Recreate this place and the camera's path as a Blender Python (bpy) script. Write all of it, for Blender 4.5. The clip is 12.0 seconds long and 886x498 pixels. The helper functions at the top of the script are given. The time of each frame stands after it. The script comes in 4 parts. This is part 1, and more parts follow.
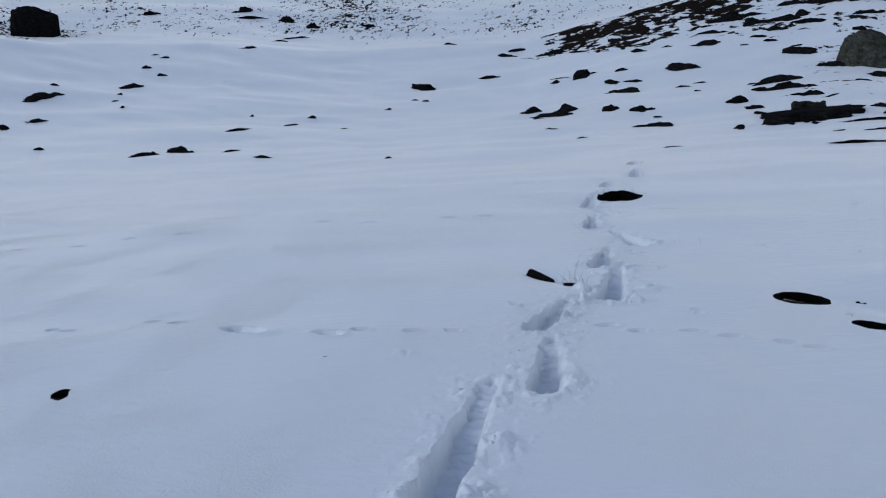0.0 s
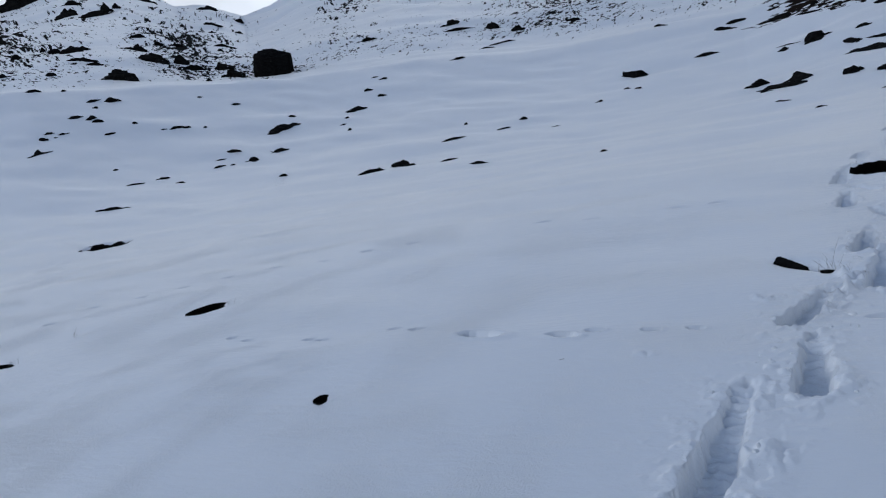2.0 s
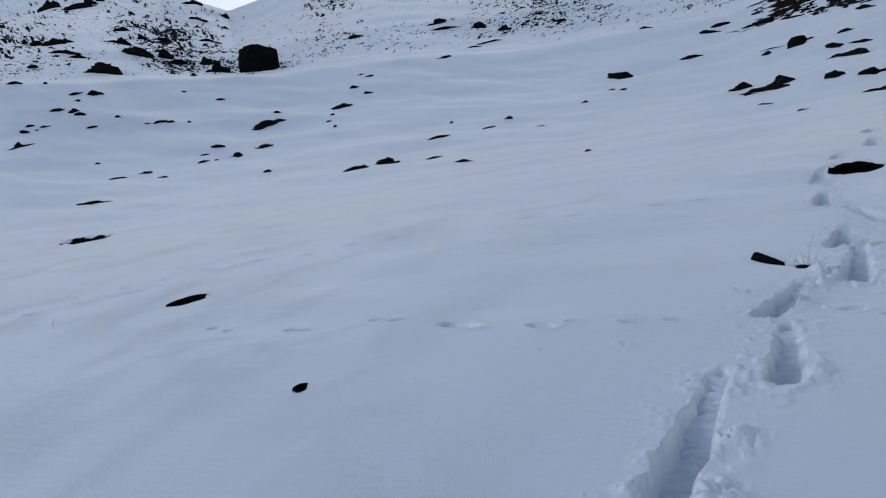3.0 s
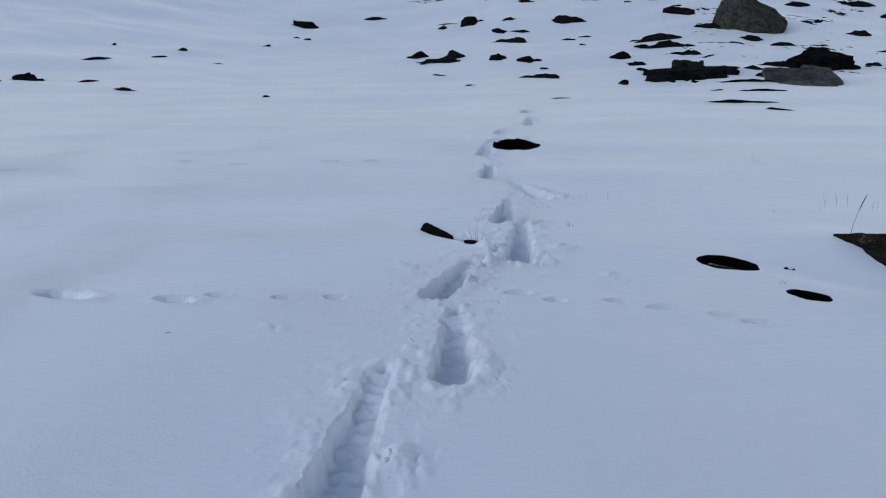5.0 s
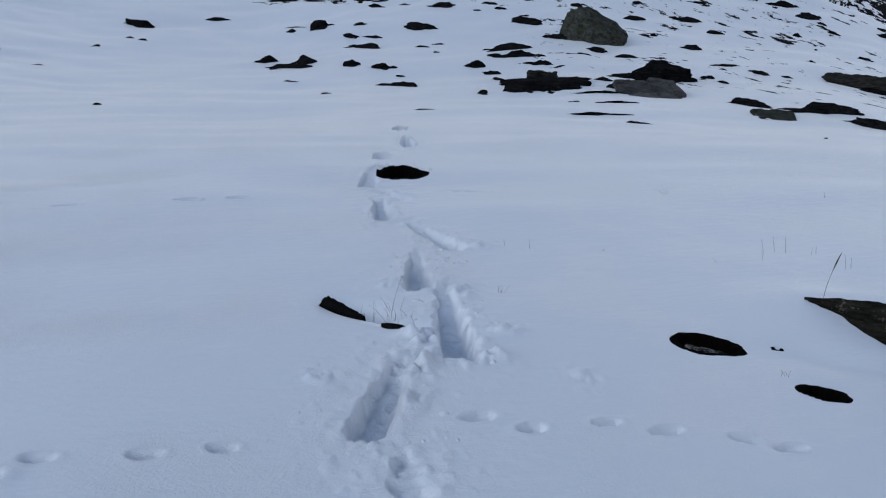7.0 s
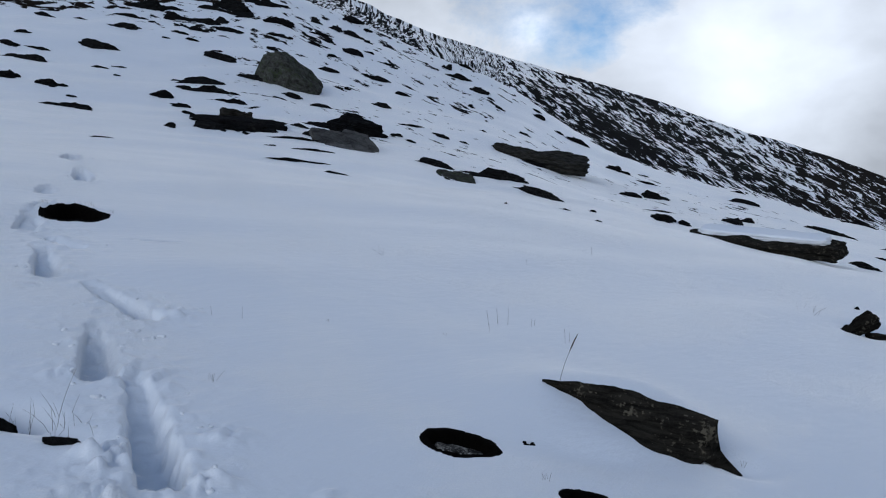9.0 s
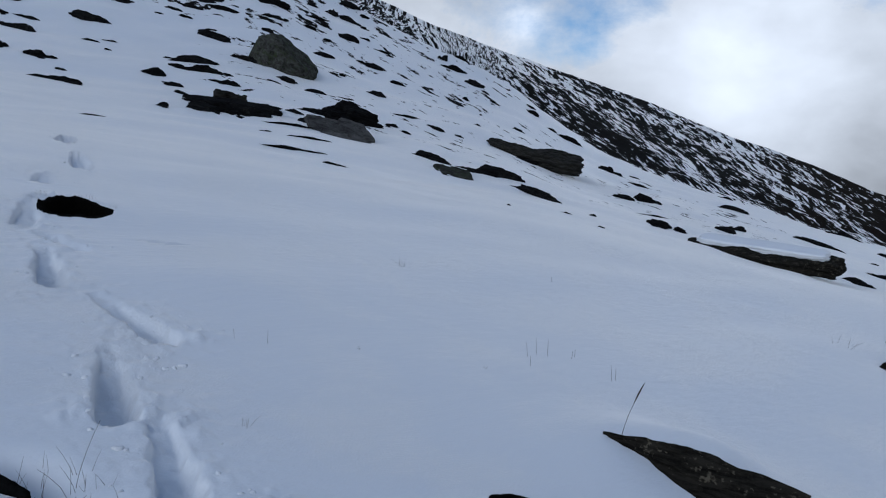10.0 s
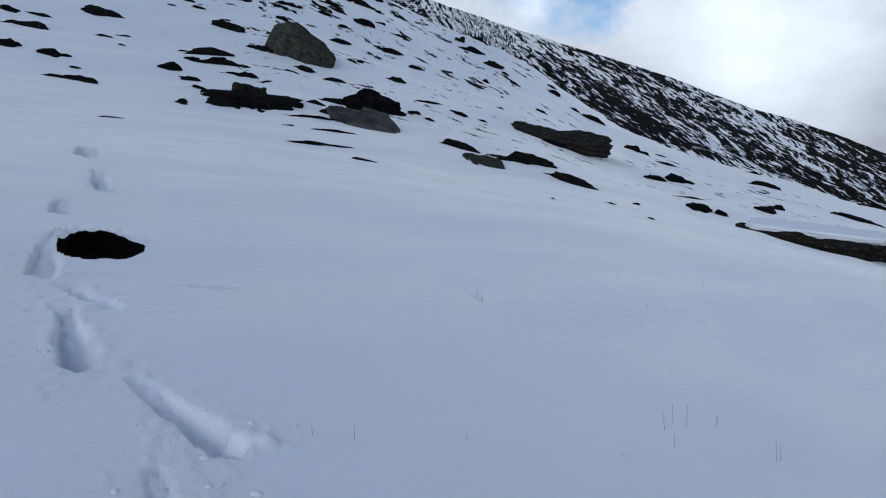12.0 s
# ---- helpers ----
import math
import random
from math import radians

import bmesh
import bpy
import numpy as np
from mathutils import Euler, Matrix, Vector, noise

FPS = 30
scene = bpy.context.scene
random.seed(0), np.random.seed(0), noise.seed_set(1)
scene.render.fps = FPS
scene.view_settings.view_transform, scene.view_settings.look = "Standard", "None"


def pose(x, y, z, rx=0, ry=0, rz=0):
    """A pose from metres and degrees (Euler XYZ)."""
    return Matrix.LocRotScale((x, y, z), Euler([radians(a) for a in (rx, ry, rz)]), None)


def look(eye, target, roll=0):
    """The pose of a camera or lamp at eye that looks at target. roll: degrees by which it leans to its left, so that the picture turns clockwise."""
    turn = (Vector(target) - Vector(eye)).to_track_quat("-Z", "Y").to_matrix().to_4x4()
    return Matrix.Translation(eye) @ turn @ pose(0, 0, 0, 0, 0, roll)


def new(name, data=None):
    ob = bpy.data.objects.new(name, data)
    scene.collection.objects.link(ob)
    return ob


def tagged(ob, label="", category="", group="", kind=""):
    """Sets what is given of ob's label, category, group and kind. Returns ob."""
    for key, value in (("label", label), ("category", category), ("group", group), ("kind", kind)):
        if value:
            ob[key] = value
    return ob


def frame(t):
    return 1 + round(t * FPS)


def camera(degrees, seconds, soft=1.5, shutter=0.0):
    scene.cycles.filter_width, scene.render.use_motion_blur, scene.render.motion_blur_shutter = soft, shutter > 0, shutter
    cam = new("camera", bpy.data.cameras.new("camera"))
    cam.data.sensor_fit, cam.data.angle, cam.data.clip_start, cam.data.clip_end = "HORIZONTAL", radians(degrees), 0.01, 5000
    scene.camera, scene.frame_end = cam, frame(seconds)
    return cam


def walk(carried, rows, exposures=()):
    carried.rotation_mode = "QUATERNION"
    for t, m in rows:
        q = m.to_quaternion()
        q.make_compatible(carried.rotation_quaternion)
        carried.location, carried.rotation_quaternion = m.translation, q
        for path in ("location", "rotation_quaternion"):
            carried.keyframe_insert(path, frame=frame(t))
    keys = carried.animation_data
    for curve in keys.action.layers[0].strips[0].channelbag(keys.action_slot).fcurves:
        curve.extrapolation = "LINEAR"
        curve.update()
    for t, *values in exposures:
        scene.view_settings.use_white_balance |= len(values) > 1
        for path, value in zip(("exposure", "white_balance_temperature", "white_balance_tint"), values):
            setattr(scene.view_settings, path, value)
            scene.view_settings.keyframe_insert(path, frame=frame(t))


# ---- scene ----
cam = camera(61.8, 12.0, 1.1)
PATH = [
    (0, (0.239, -0.017, 1.337), (0.132, 1.977, 1.217), -3.3),
    (0.5, (0.175, 0.056, 1.321), (-0.232, 2.009, 1.18), -4.7),
    (1, (0.16, 0.07, 1.333), (-0.464, 1.965, 1.187), -5.9),
    (1.5, (0.165, 0.052, 1.345), (-0.525, 1.926, 1.231), -7.2),
    (2, (0.168, 0.041, 1.354), (-0.51, 1.921, 1.287), -7.9),
    (2.5, (0.169, 0.03, 1.362), (-0.502, 1.914, 1.372), -8.0),
    (3, (0.188, 0.022, 1.299), (-0.451, 1.916, 1.224), -7.2),
    (3.5, (0.244, 0.055, 1.263), (-0.04, 2.026, 1.079), -3.6),
    (3.7, (0.257, 0.077, 1.269), (0.12, 2.065, 1.106), -2.9),
    (5.3, (0.142, 1.012, 1.298), (0.351, 2.981, 1.016), -1.2),
    (5.5, (0.023, 1.136, 1.257), (0.225, 3.107, 0.985), -1.5),
    (6, (-0.132, 1.435, 1.402), (0.194, 3.381, 1.075), -1.7),
    (6.5, (0.033, 1.713, 1.386), (0.62, 3.602, 1.093), -1.5),
    (6.7, (0.057, 1.822, 1.503), (0.645, 3.711, 1.211), -1.5),
    (8.3, (-0.149, 2.255, 1.651), (0.741, 4.044, 1.571), 1.2),
    (8.5, (-0.062, 2.361, 1.605), (0.966, 4.073, 1.492), 1.8),
    (9, (0.15, 2.647, 1.641), (1.474, 4.139, 1.498), 3.1),
    (9.5, (0.133, 2.857, 1.667), (1.374, 4.418, 1.508), 2.8),
    (10, (0.132, 3.197, 1.789), (1.491, 4.655, 1.623), 5.9),
    (10.5, (0.141, 3.217, 1.851), (1.652, 4.527, 1.819), 8.7),
    (11, (0.361, 3.553, 1.776), (1.916, 4.794, 1.572), 4.5),
    (11.5, (0.365, 3.925, 1.829), (1.719, 5.384, 1.632), 3.1),
    (12, (0.39, 4.228, 2.032), (1.713, 5.711, 1.813), 4.0),
]
walk(cam, [(t, look(eye, target, roll)) for t, eye, target, roll in PATH], [
    (0.0, -0.14, 5480, 8), (2.5, -0.33, 5480, 8), (3.7, -0.18, 5480, 8), (5.5, -0.13, 5480, 8), (8.5, -0.20, 5480, 8), (10.5, -0.43, 5360, 8), (12.0, -0.30, 5400, 8)])

# ---- world and light ----
SUN_AZ, SUN_EL = -95.0, 30.0
world = bpy.data.worlds.new("sky")
scene.world = world
world.use_nodes = True
wt = world.node_tree
wt.nodes.clear()


def heading(az, el):
    """Unit vector at az degrees to the right of straight ahead and a rise of el."""
    v = Vector((math.sin(radians(az)), math.cos(radians(az)), el))
    return v.normalized()


def build_sky():
    n, l = wt.nodes, wt.links

    def node(kind, **sets):
        k = n.new(kind)
        for key, value in sets.items():
            k.inputs[key].default_value = value
        return k

    def maths(op, a, b=0.0, clamp=False):
        k = n.new("ShaderNodeMath")
        k.operation, k.use_clamp = op, clamp
        for i, v in enumerate((a, b)):
            if isinstance(v, (int, float)):
                k.inputs[i].default_value = v
            else:
                l.new(v, k.inputs[i])
        return k.outputs[0]

    def lobe(direction, tight):
        k = n.new("ShaderNodeVectorMath")
        k.operation = "DOT_PRODUCT"
        l.new(coord.outputs["Generated"], k.inputs[0])
        k.inputs[1].default_value = direction
        return maths("POWER", maths("MAXIMUM", k.outputs["Value"], 0.0), tight)

    coord = n.new("ShaderNodeTexCoord")
    stretch = node("ShaderNodeMapping", Scale=(1.0, 1.0, 1.6))
    l.new(coord.outputs["Generated"], stretch.inputs["Vector"])
    sky = n.new("ShaderNodeTexSky")
    sky.sky_type, sky.sun_disc = "NISHITA", False
    sky.sun_elevation, sky.sun_rotation = radians(SUN_EL), radians(SUN_AZ)
    sky_gain = n.new("ShaderNodeVectorMath")
    sky_gain.operation = "SCALE"
    sky_gain.inputs["Scale"].default_value = 0.13
    l.new(sky.outputs[0], sky_gain.inputs[0])
    billow = node("ShaderNodeTexNoise", Scale=4.2, Detail=10.0, Roughness=0.62, Distortion=0.15)
    l.new(stretch.outputs[0], billow.inputs["Vector"])
    shade = node("ShaderNodeTexNoise", Scale=5.2, Detail=6.0, Roughness=0.5, Distortion=0.1)
    l.new(stretch.outputs[0], shade.inputs["Vector"])
    # cover: mostly cloud, with openings of blue over the right-hand ridge
    gaps = maths("ADD", maths("MULTIPLY", lobe(heading(52, 0.20), 600), 0.25), maths("MULTIPLY", lobe(heading(74, 0.44), 170), 0.70))
    gaps = maths("ADD", gaps, maths("MULTIPLY", lobe(heading(56.5, 0.28), 600), 0.24))
    wisp = node("ShaderNodeTexNoise", Scale=9.0, Detail=6.0, Roughness=0.6)
    l.new(stretch.outputs[0], wisp.inputs["Vector"])
    gaps = maths("MULTIPLY", gaps, maths("ADD", maths("MULTIPLY", wisp.outputs["Fac"], 2.0), -0.1))
    # and open sky overhead
    rise = n.new("ShaderNodeSeparateXYZ")
    l.new(coord.outputs["Generated"], rise.inputs[0])
    gaps = maths("ADD", gaps, maths("MULTIPLY", maths("MULTIPLY", maths("SUBTRACT", rise.outputs["Z"], 0.42), 3.0, True), 0.34))
    low = maths("MULTIPLY", maths("SUBTRACT", 0.22, rise.outputs["Z"]), 1.6, True)
    cover = maths("SUBTRACT", maths("ADD", maths("ADD", billow.outputs["Fac"], 0.18), low), gaps)
    cover = maths("ADD", cover, maths("MULTIPLY", lobe(heading(-30, 0.33), 40), 0.3))
    cover = maths("ADD", cover, maths("MULTIPLY", lobe(heading(65, 0.19), 110), 0.2))
    cover = maths("MULTIPLY", maths("SUBTRACT", cover, 0.43), 4.2, True)
    # brightness: grey bases, white sunlit heaps
    bright = maths("ADD", maths("MULTIPLY", maths("SUBTRACT", shade.outputs["Fac"], 0.5), 1.1), 0.72)
    bright = maths("ADD", bright, maths("MULTIPLY", lobe(heading(62.5, 0.21), 90), 0.50))
    bright = maths("ADD", bright, maths("MULTIPLY", lobe(heading(47.5, 0.225), 2600), 0.40))
    bright = maths("ADD", bright, maths("MULTIPLY", lobe(heading(74, 0.27), 160), 0.18))
    bright = maths("ADD", bright, maths("MULTIPLY", lobe(heading(-30, 0.33), 40), 0.45))
    tone = n.new("ShaderNodeCombineColor")
    l.new(maths("MULTIPLY", bright, 1.04), tone.inputs[0])
    l.new(maths("MULTIPLY", bright, 1.0), tone.inputs[1])
    l.new(maths("MULTIPLY", bright, 0.965), tone.inputs[2])
    mix = n.new("ShaderNodeMix")
    mix.data_type = "RGBA"
    l.new(cover, mix.inputs[0])
    l.new(sky_gain.outputs[0], mix.inputs[6])
    l.new(tone.outputs[0], mix.inputs[7])
    back = node("ShaderNodeBackground", Strength=1.0)
    l.new(mix.outputs[2], back.inputs["Color"])
    out = n.new("ShaderNodeOutputWorld")
    l.new(back.outputs[0], out.inputs["Surface"])


build_sky()
sun = new("sun", bpy.data.lights.new("sun", "SUN"))
sun.data.energy, sun.data.angle, sun.data.color = 0.95, radians(38), (1.0, 0.97, 0.93)
sun.matrix_world = look(heading(SUN_AZ, math.tan(radians(SUN_EL))) * 50, (0, 0, 0))

# ---- materials ----


class Shader:
    """A small builder for node materials."""

    def __init__(self, name):
        self.mat = bpy.data.materials.new(name)
        self.mat.use_nodes = True
        self.n, self.l = self.mat.node_tree.nodes, self.mat.node_tree.links
        self.bsdf = self.n["Principled BSDF"]
        self.coord = self.n.new("ShaderNodeTexCoord").outputs["Object"]

    def put(self, value, socket):
        if isinstance(value, (int, float, tuple)):
            socket.default_value = value
        else:
            self.l.new(value, socket)

    def noise(self, scale, detail=4.0, rough=0.55, vector=None, distort=0.0):
        k = self.n.new("ShaderNodeTexNoise")
        k.inputs["Scale"].default_value, k.inputs["Detail"].default_value = scale, detail
        k.inputs["Roughness"].default_value, k.inputs["Distortion"].default_value = rough, distort
        self.l.new(vector or self.coord, k.inputs["Vector"])
        return k.outputs["Fac"]

    def scaled(self, vector, scale):
        k = self.n.new("ShaderNodeMapping")
        k.inputs["Scale"].default_value = scale
        self.l.new(vector or self.coord, k.inputs["Vector"])
        return k.outputs[0]

    def maths(self, op, a, b=0.0, clamp=False):
        k = self.n.new("ShaderNodeMath")
        k.operation, k.use_clamp = op, clamp
        self.put(a, k.inputs[0])
        self.put(b, k.inputs[1])
        return k.outputs[0]

    def step(self, value, low, high, a=0.0, b=1.0):
        k = self.n.new("ShaderNodeMapRange")
        k.interpolation_type = "SMOOTHSTEP"
        self.put(value, k.inputs[0])
        for i, v in enumerate((low, high, a, b)):
            self.put(v, k.inputs[i + 1])
        return k.outputs[0]

    def mix(self, fac, a, b):
        k = self.n.new("ShaderNodeMix")
        k.data_type = "RGBA"
        self.put(fac, k.inputs[0])
        self.put((*a, 1.0) if isinstance(a, tuple) else a, k.inputs[6])
        self.put((*b, 1.0) if isinstance(b, tuple) else b, k.inputs[7])
        return k.outputs[2]

    def attribute(self, name):
        k = self.n.new("ShaderNodeAttribute")
        k.attribute_name = name
        return k

    def bump(self, height, distance, strength=1.0, normal=None):
        k = self.n.new("ShaderNodeBump")
        k.inputs["Strength"].default_value, k.inputs["Distance"].default_value = strength, distance
        self.l.new(height, k.inputs["Height"])
        if normal:
            self.l.new(normal, k.inputs["Normal"])
        return k.outputs[0]

    def up(self):
        """How far the surface faces up, -1 to 1."""
        k = self.n.new("ShaderNodeNewGeometry")
        s = self.n.new("ShaderNodeSeparateXYZ")
        self.l.new(k.outputs["Normal"], s.inputs[0])
        return s.outputs["Z"]

    def done(self, colour, rough, normal=None, specular=0.3):
        self.put((*colour, 1.0) if isinstance(colour, tuple) else colour, self.bsdf.inputs["Base Color"])
        self.put(rough, self.bsdf.inputs["Roughness"])
        self.put(specular, self.bsdf.inputs["Specular IOR Level"])
        if normal:
            self.l.new(normal, self.bsdf.inputs["Normal"])
        return self.mat


def ground_material():
    s = Shader("snow_and_scree")
    bare = s.attribute("bare").outputs["Fac"]
    heath = s.attribute("heath").outputs["Fac"]
    grain = s.attribute("grain").outputs["Vector"]
    soil = s.attribute("soil").outputs["Fac"]
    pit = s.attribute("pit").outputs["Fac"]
    # patches where scree shows through, cut by the share of bare ground
    coarse = s.noise(0.75, 7.0, 0.66, grain, 0.6)
    fine = s.noise(2.3, 5.0, 0.6, grain, 0.2)
    patch = s.maths("ADD", s.maths("MULTIPLY", coarse, 0.52), s.maths("MULTIPLY", fine, 0.48))
    level = s.maths("SUBTRACT", s.maths("MULTIPLY", bare, 0.42), -0.285)
    show = s.step(s.maths("SUBTRACT", level, patch), -0.012, 0.012)
    show = s.maths("MULTIPLY", show, s.step(bare, 0.01, 0.06))
    show = s.maths("MAXIMUM", show, s.step(s.maths("ADD", soil, s.maths("ADD", s.maths("MULTIPLY", s.maths("SUBTRACT", s.noise(38.0, 4.0), 0.5), 0.16), s.maths("MULTIPLY", s.maths("SUBTRACT", s.noise(1.5, 8.0, 0.68, s.scaled(None, (0.9, 0.75, 1.0))), 0.5), s.step(soil, 0.0, 0.3, 0.0, 2.7)))), 0.46, 0.5))
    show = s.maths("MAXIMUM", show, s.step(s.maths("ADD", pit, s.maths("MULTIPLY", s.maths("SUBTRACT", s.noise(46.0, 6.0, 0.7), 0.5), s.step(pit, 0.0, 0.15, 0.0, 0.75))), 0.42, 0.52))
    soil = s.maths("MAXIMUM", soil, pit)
    stones = s.noise(1.7, 8.0, 0.7)
    rock = s.mix(stones, (0.003, 0.003, 0.003), (0.020, 0.019, 0.018))
    moor = s.mix(s.noise(0.9, 8.0, 0.7), (0.004, 0.0032, 0.0026), (0.019, 0.0135, 0.0095))
    dark = s.mix(heath, rock, moor)
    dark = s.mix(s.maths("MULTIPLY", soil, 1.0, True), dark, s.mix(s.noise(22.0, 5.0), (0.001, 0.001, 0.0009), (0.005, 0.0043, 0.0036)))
    snow = s.mix(s.noise(0.35, 5.0), (0.69, 0.725, 0.775), (0.76, 0.78, 0.80))
    colour = s.mix(show, snow, dark)
    crust = s.maths("MULTIPLY", s.noise(80.0, 4.0, 0.7), s.step(s.noise(1.1, 4.0, 0.6), 0.42, 0.66, 0.18, 1.0))
    wind = s.noise(9.0, 5.0, 0.6, s.scaled(None, (0.6, 1.6, 1.0)))
    bump = s.bump(wind, 0.017, 0.55)
    bump = s.bump(crust, 0.008, 0.9, bump)
    bump = s.bump(s.maths("MULTIPLY", show, s.noise(3.0, 7.0, 0.7)), 0.12, 0.6, bump)
    s.put(s.step(show, 0.0, 1.0, 1.0, 0.0), s.bsdf.inputs["Sheen Weight"])
    s.bsdf.inputs["Sheen Roughness"].default_value = 0.25
    return s.done(colour, s.step(show, 0.0, 1.0, 0.45, 0.92), bump, s.step(show, 0.0, 1.0, 0.8, 0.01))


def snow_material():
    s = Shader("loose_snow")
    colour = s.mix(s.noise(6.0, 4.0), (0.70, 0.73, 0.775), (0.77, 0.785, 0.80))
    return s.done(colour, 0.65, s.bump(s.noise(70.0, 4.0, 0.7), 0.006, 0.7), 0.2)


def stone_material(name, dark, light, lichen, lichen_share, scale=1.0, dust=0.0, bedding=4.5):
    s = Shader(name)
    k = s.n.new("ShaderNodeObjectInfo")
    vary = s.step(k.outputs["Random"], 0.0, 1.0, 0.75, 1.3)
    beds = s.noise(3.2 * scale, 7.0, 0.68, s.scaled(None, (0.7, 0.9, bedding)), 0.5)
    speck = s.noise(26.0 * scale, 5.0, 0.7)
    base = s.mix(s.step(beds, 0.32, 0.7), dark, light)
    base = s.mix(s.step(speck, 0.45, 0.75, 0.0, 0.55), base, light)
    grow = s.maths("ADD", s.maths("MULTIPLY", s.noise(2.1 * scale, 5.0, 0.7), 0.6), s.maths("MULTIPLY", s.noise(17.0 * scale, 3.0), 0.4))
    base = s.mix(s.step(grow, 0.60 - lichen_share, 0.66 - lichen_share * 0.6), base, lichen)
    gain = s.n.new("ShaderNodeVectorMath")
    gain.operation = "SCALE"
    s.l.new(base, gain.inputs[0])
    s.l.new(vary, gain.inputs["Scale"])
    colour = gain.outputs[0]
    if dust:
        lying = s.maths("MULTIPLY", s.step(s.up(), 0.80, 0.97), s.step(s.noise(5.0 * scale, 6.0, 0.7), 0.62 - dust, 0.70 - dust))
        colour = s.mix(lying, colour, (0.8, 0.83, 0.87))
    normal = s.bump(beds, 0.08 / scale, 0.7)
    normal = s.bump(speck, 0.018 / scale, 0.6, normal)
    return s.done(colour, 0.95, normal, 0.02)


def straw_material():
    s = Shader("dry_grass")
    return s.done(s.mix(s.noise(30.0), (0.025, 0.02, 0.014), (0.09, 0.07, 0.045)), 0.8)


SNOW_GROUND = ground_material()
SNOW = snow_material()
DARK_ROCK = stone_material("dark_wet_rock", (0.002, 0.002, 0.0022), (0.012, 0.0122, 0.0125), (0.022, 0.022, 0.019), 0.03, 1.0)
FAR_ROCK = stone_material("dark_crag", (0.0025, 0.0025, 0.0027), (0.013, 0.0132, 0.0135), (0.02, 0.018, 0.014), 0.02, 0.25, 0.02)
GREY_ROCK = stone_material("grey_lichened_rock", (0.010, 0.010, 0.009), (0.078, 0.078, 0.070), (0.035, 0.045, 0.024), 0.10, 1.6, bedding=1.0)
BED_ROCK = stone_material("dark_grey_bedded_rock", (0.005, 0.005, 0.0045), (0.034, 0.033, 0.029), (0.03, 0.03, 0.022), 0.03, 1.2)
SPOT_ROCK = stone_material("white_spotted_rock", (0.004, 0.004, 0.004), (0.03, 0.029, 0.027), (0.30, 0.28, 0.24), 0.11, 9.0)
SLAB_ROCK = stone_material("pale_slab_rock", (0.03, 0.03, 0.03), (0.125, 0.122, 0.116), (0.05, 0.05, 0.042), 0.0, 0.7)
NEAR_ROCK = stone_material("dark_bedded_rock", (0.003, 0.003, 0.0026), (0.022, 0.020, 0.016), (0.075, 0.066, 0.048), 0.045, 3.0)
STRAW = straw_material()

# ---- the lie of the land ----


def lattice(ix, iy, seed):
    h = (ix.astype(np.int64) * 374761393 + iy.astype(np.int64) * 668265263 + seed * 974634629) & 0xFFFFFFFF
    h = ((h ^ (h >> 13)) * 1274126177) & 0xFFFFFFFF
    return ((h ^ (h >> 16)) & 0xFFFF) / 65535.0


def grit(x, y, seed=0):
    """Smooth random field, -1 to 1, with a grain of one unit."""
    x, y = np.asarray(x, float), np.asarray(y, float)
    ix, iy = np.floor(x), np.floor(y)
    fx, fy = x - ix, y - iy
    fx, fy = fx * fx * (3 - 2 * fx), fy * fy * (3 - 2 * fy)
    a = lattice(ix, iy, seed) * (1 - fx) + lattice(ix + 1, iy, seed) * fx
    b = lattice(ix, iy + 1, seed) * (1 - fx) + lattice(ix + 1, iy + 1, seed) * fx
    return (a * (1 - fy) + b * fy) * 2 - 1


def rough(x, y, seed=0, octaves=4):
    return sum(grit(x * 2 ** i + 7.3 * i, y * 2 ** i, seed + i) / 2 ** i for i in range(octaves))


def smooth(u):
    u = np.clip(u, 0, 1)
    return u * u * (3 - 2 * u)


# the hillside: a gentle slope that steepens to a near shoulder, with the mountain behind it
HUB = (0.2, 2.0)
EYE_LEVEL = 1.4
SHOULDER_AZ = (-180, -120, -60, -49, -30, -20, -8, 4, 11, 17, 28, 35, 40.6, 44, 46.6, 50, 53, 56, 61, 65, 69, 73, 76.5, 80.5, 95, 130, 180)
SHOULDER_EL = (-.12, -.1, .2, .226, .224, .228, .212, .211, .235, .25, .258, .22, .183, .163, .14, .103, .073, .054, .033, .019, .001, -.013, -.025, -.042, -.08, -.12, -.12)
CREST_AZ = (-180, -120, -70, -48.6, -44.7, -41.3, -38.7, -37.3, -34.9, -32.6, -30.4, -28.5, -25, -21.4, -5, 10, 20, 28.7, 35.4, 39.6, 44, 48, 52, 56, 60, 63, 66, 70.2, 74, 77.1, 80.3, 95, 130, 180)
CREST_EL = (-.1, -.05, .25, .319, .344, .35, .34, .327, .322, .303, .313, .329, .346, .355, .37, .34, .305, .275, .237, .215, .196, .179, .16, .141, .118, .1, .086, .06, .037, .018, -.013, -.06, -.1, -.1)


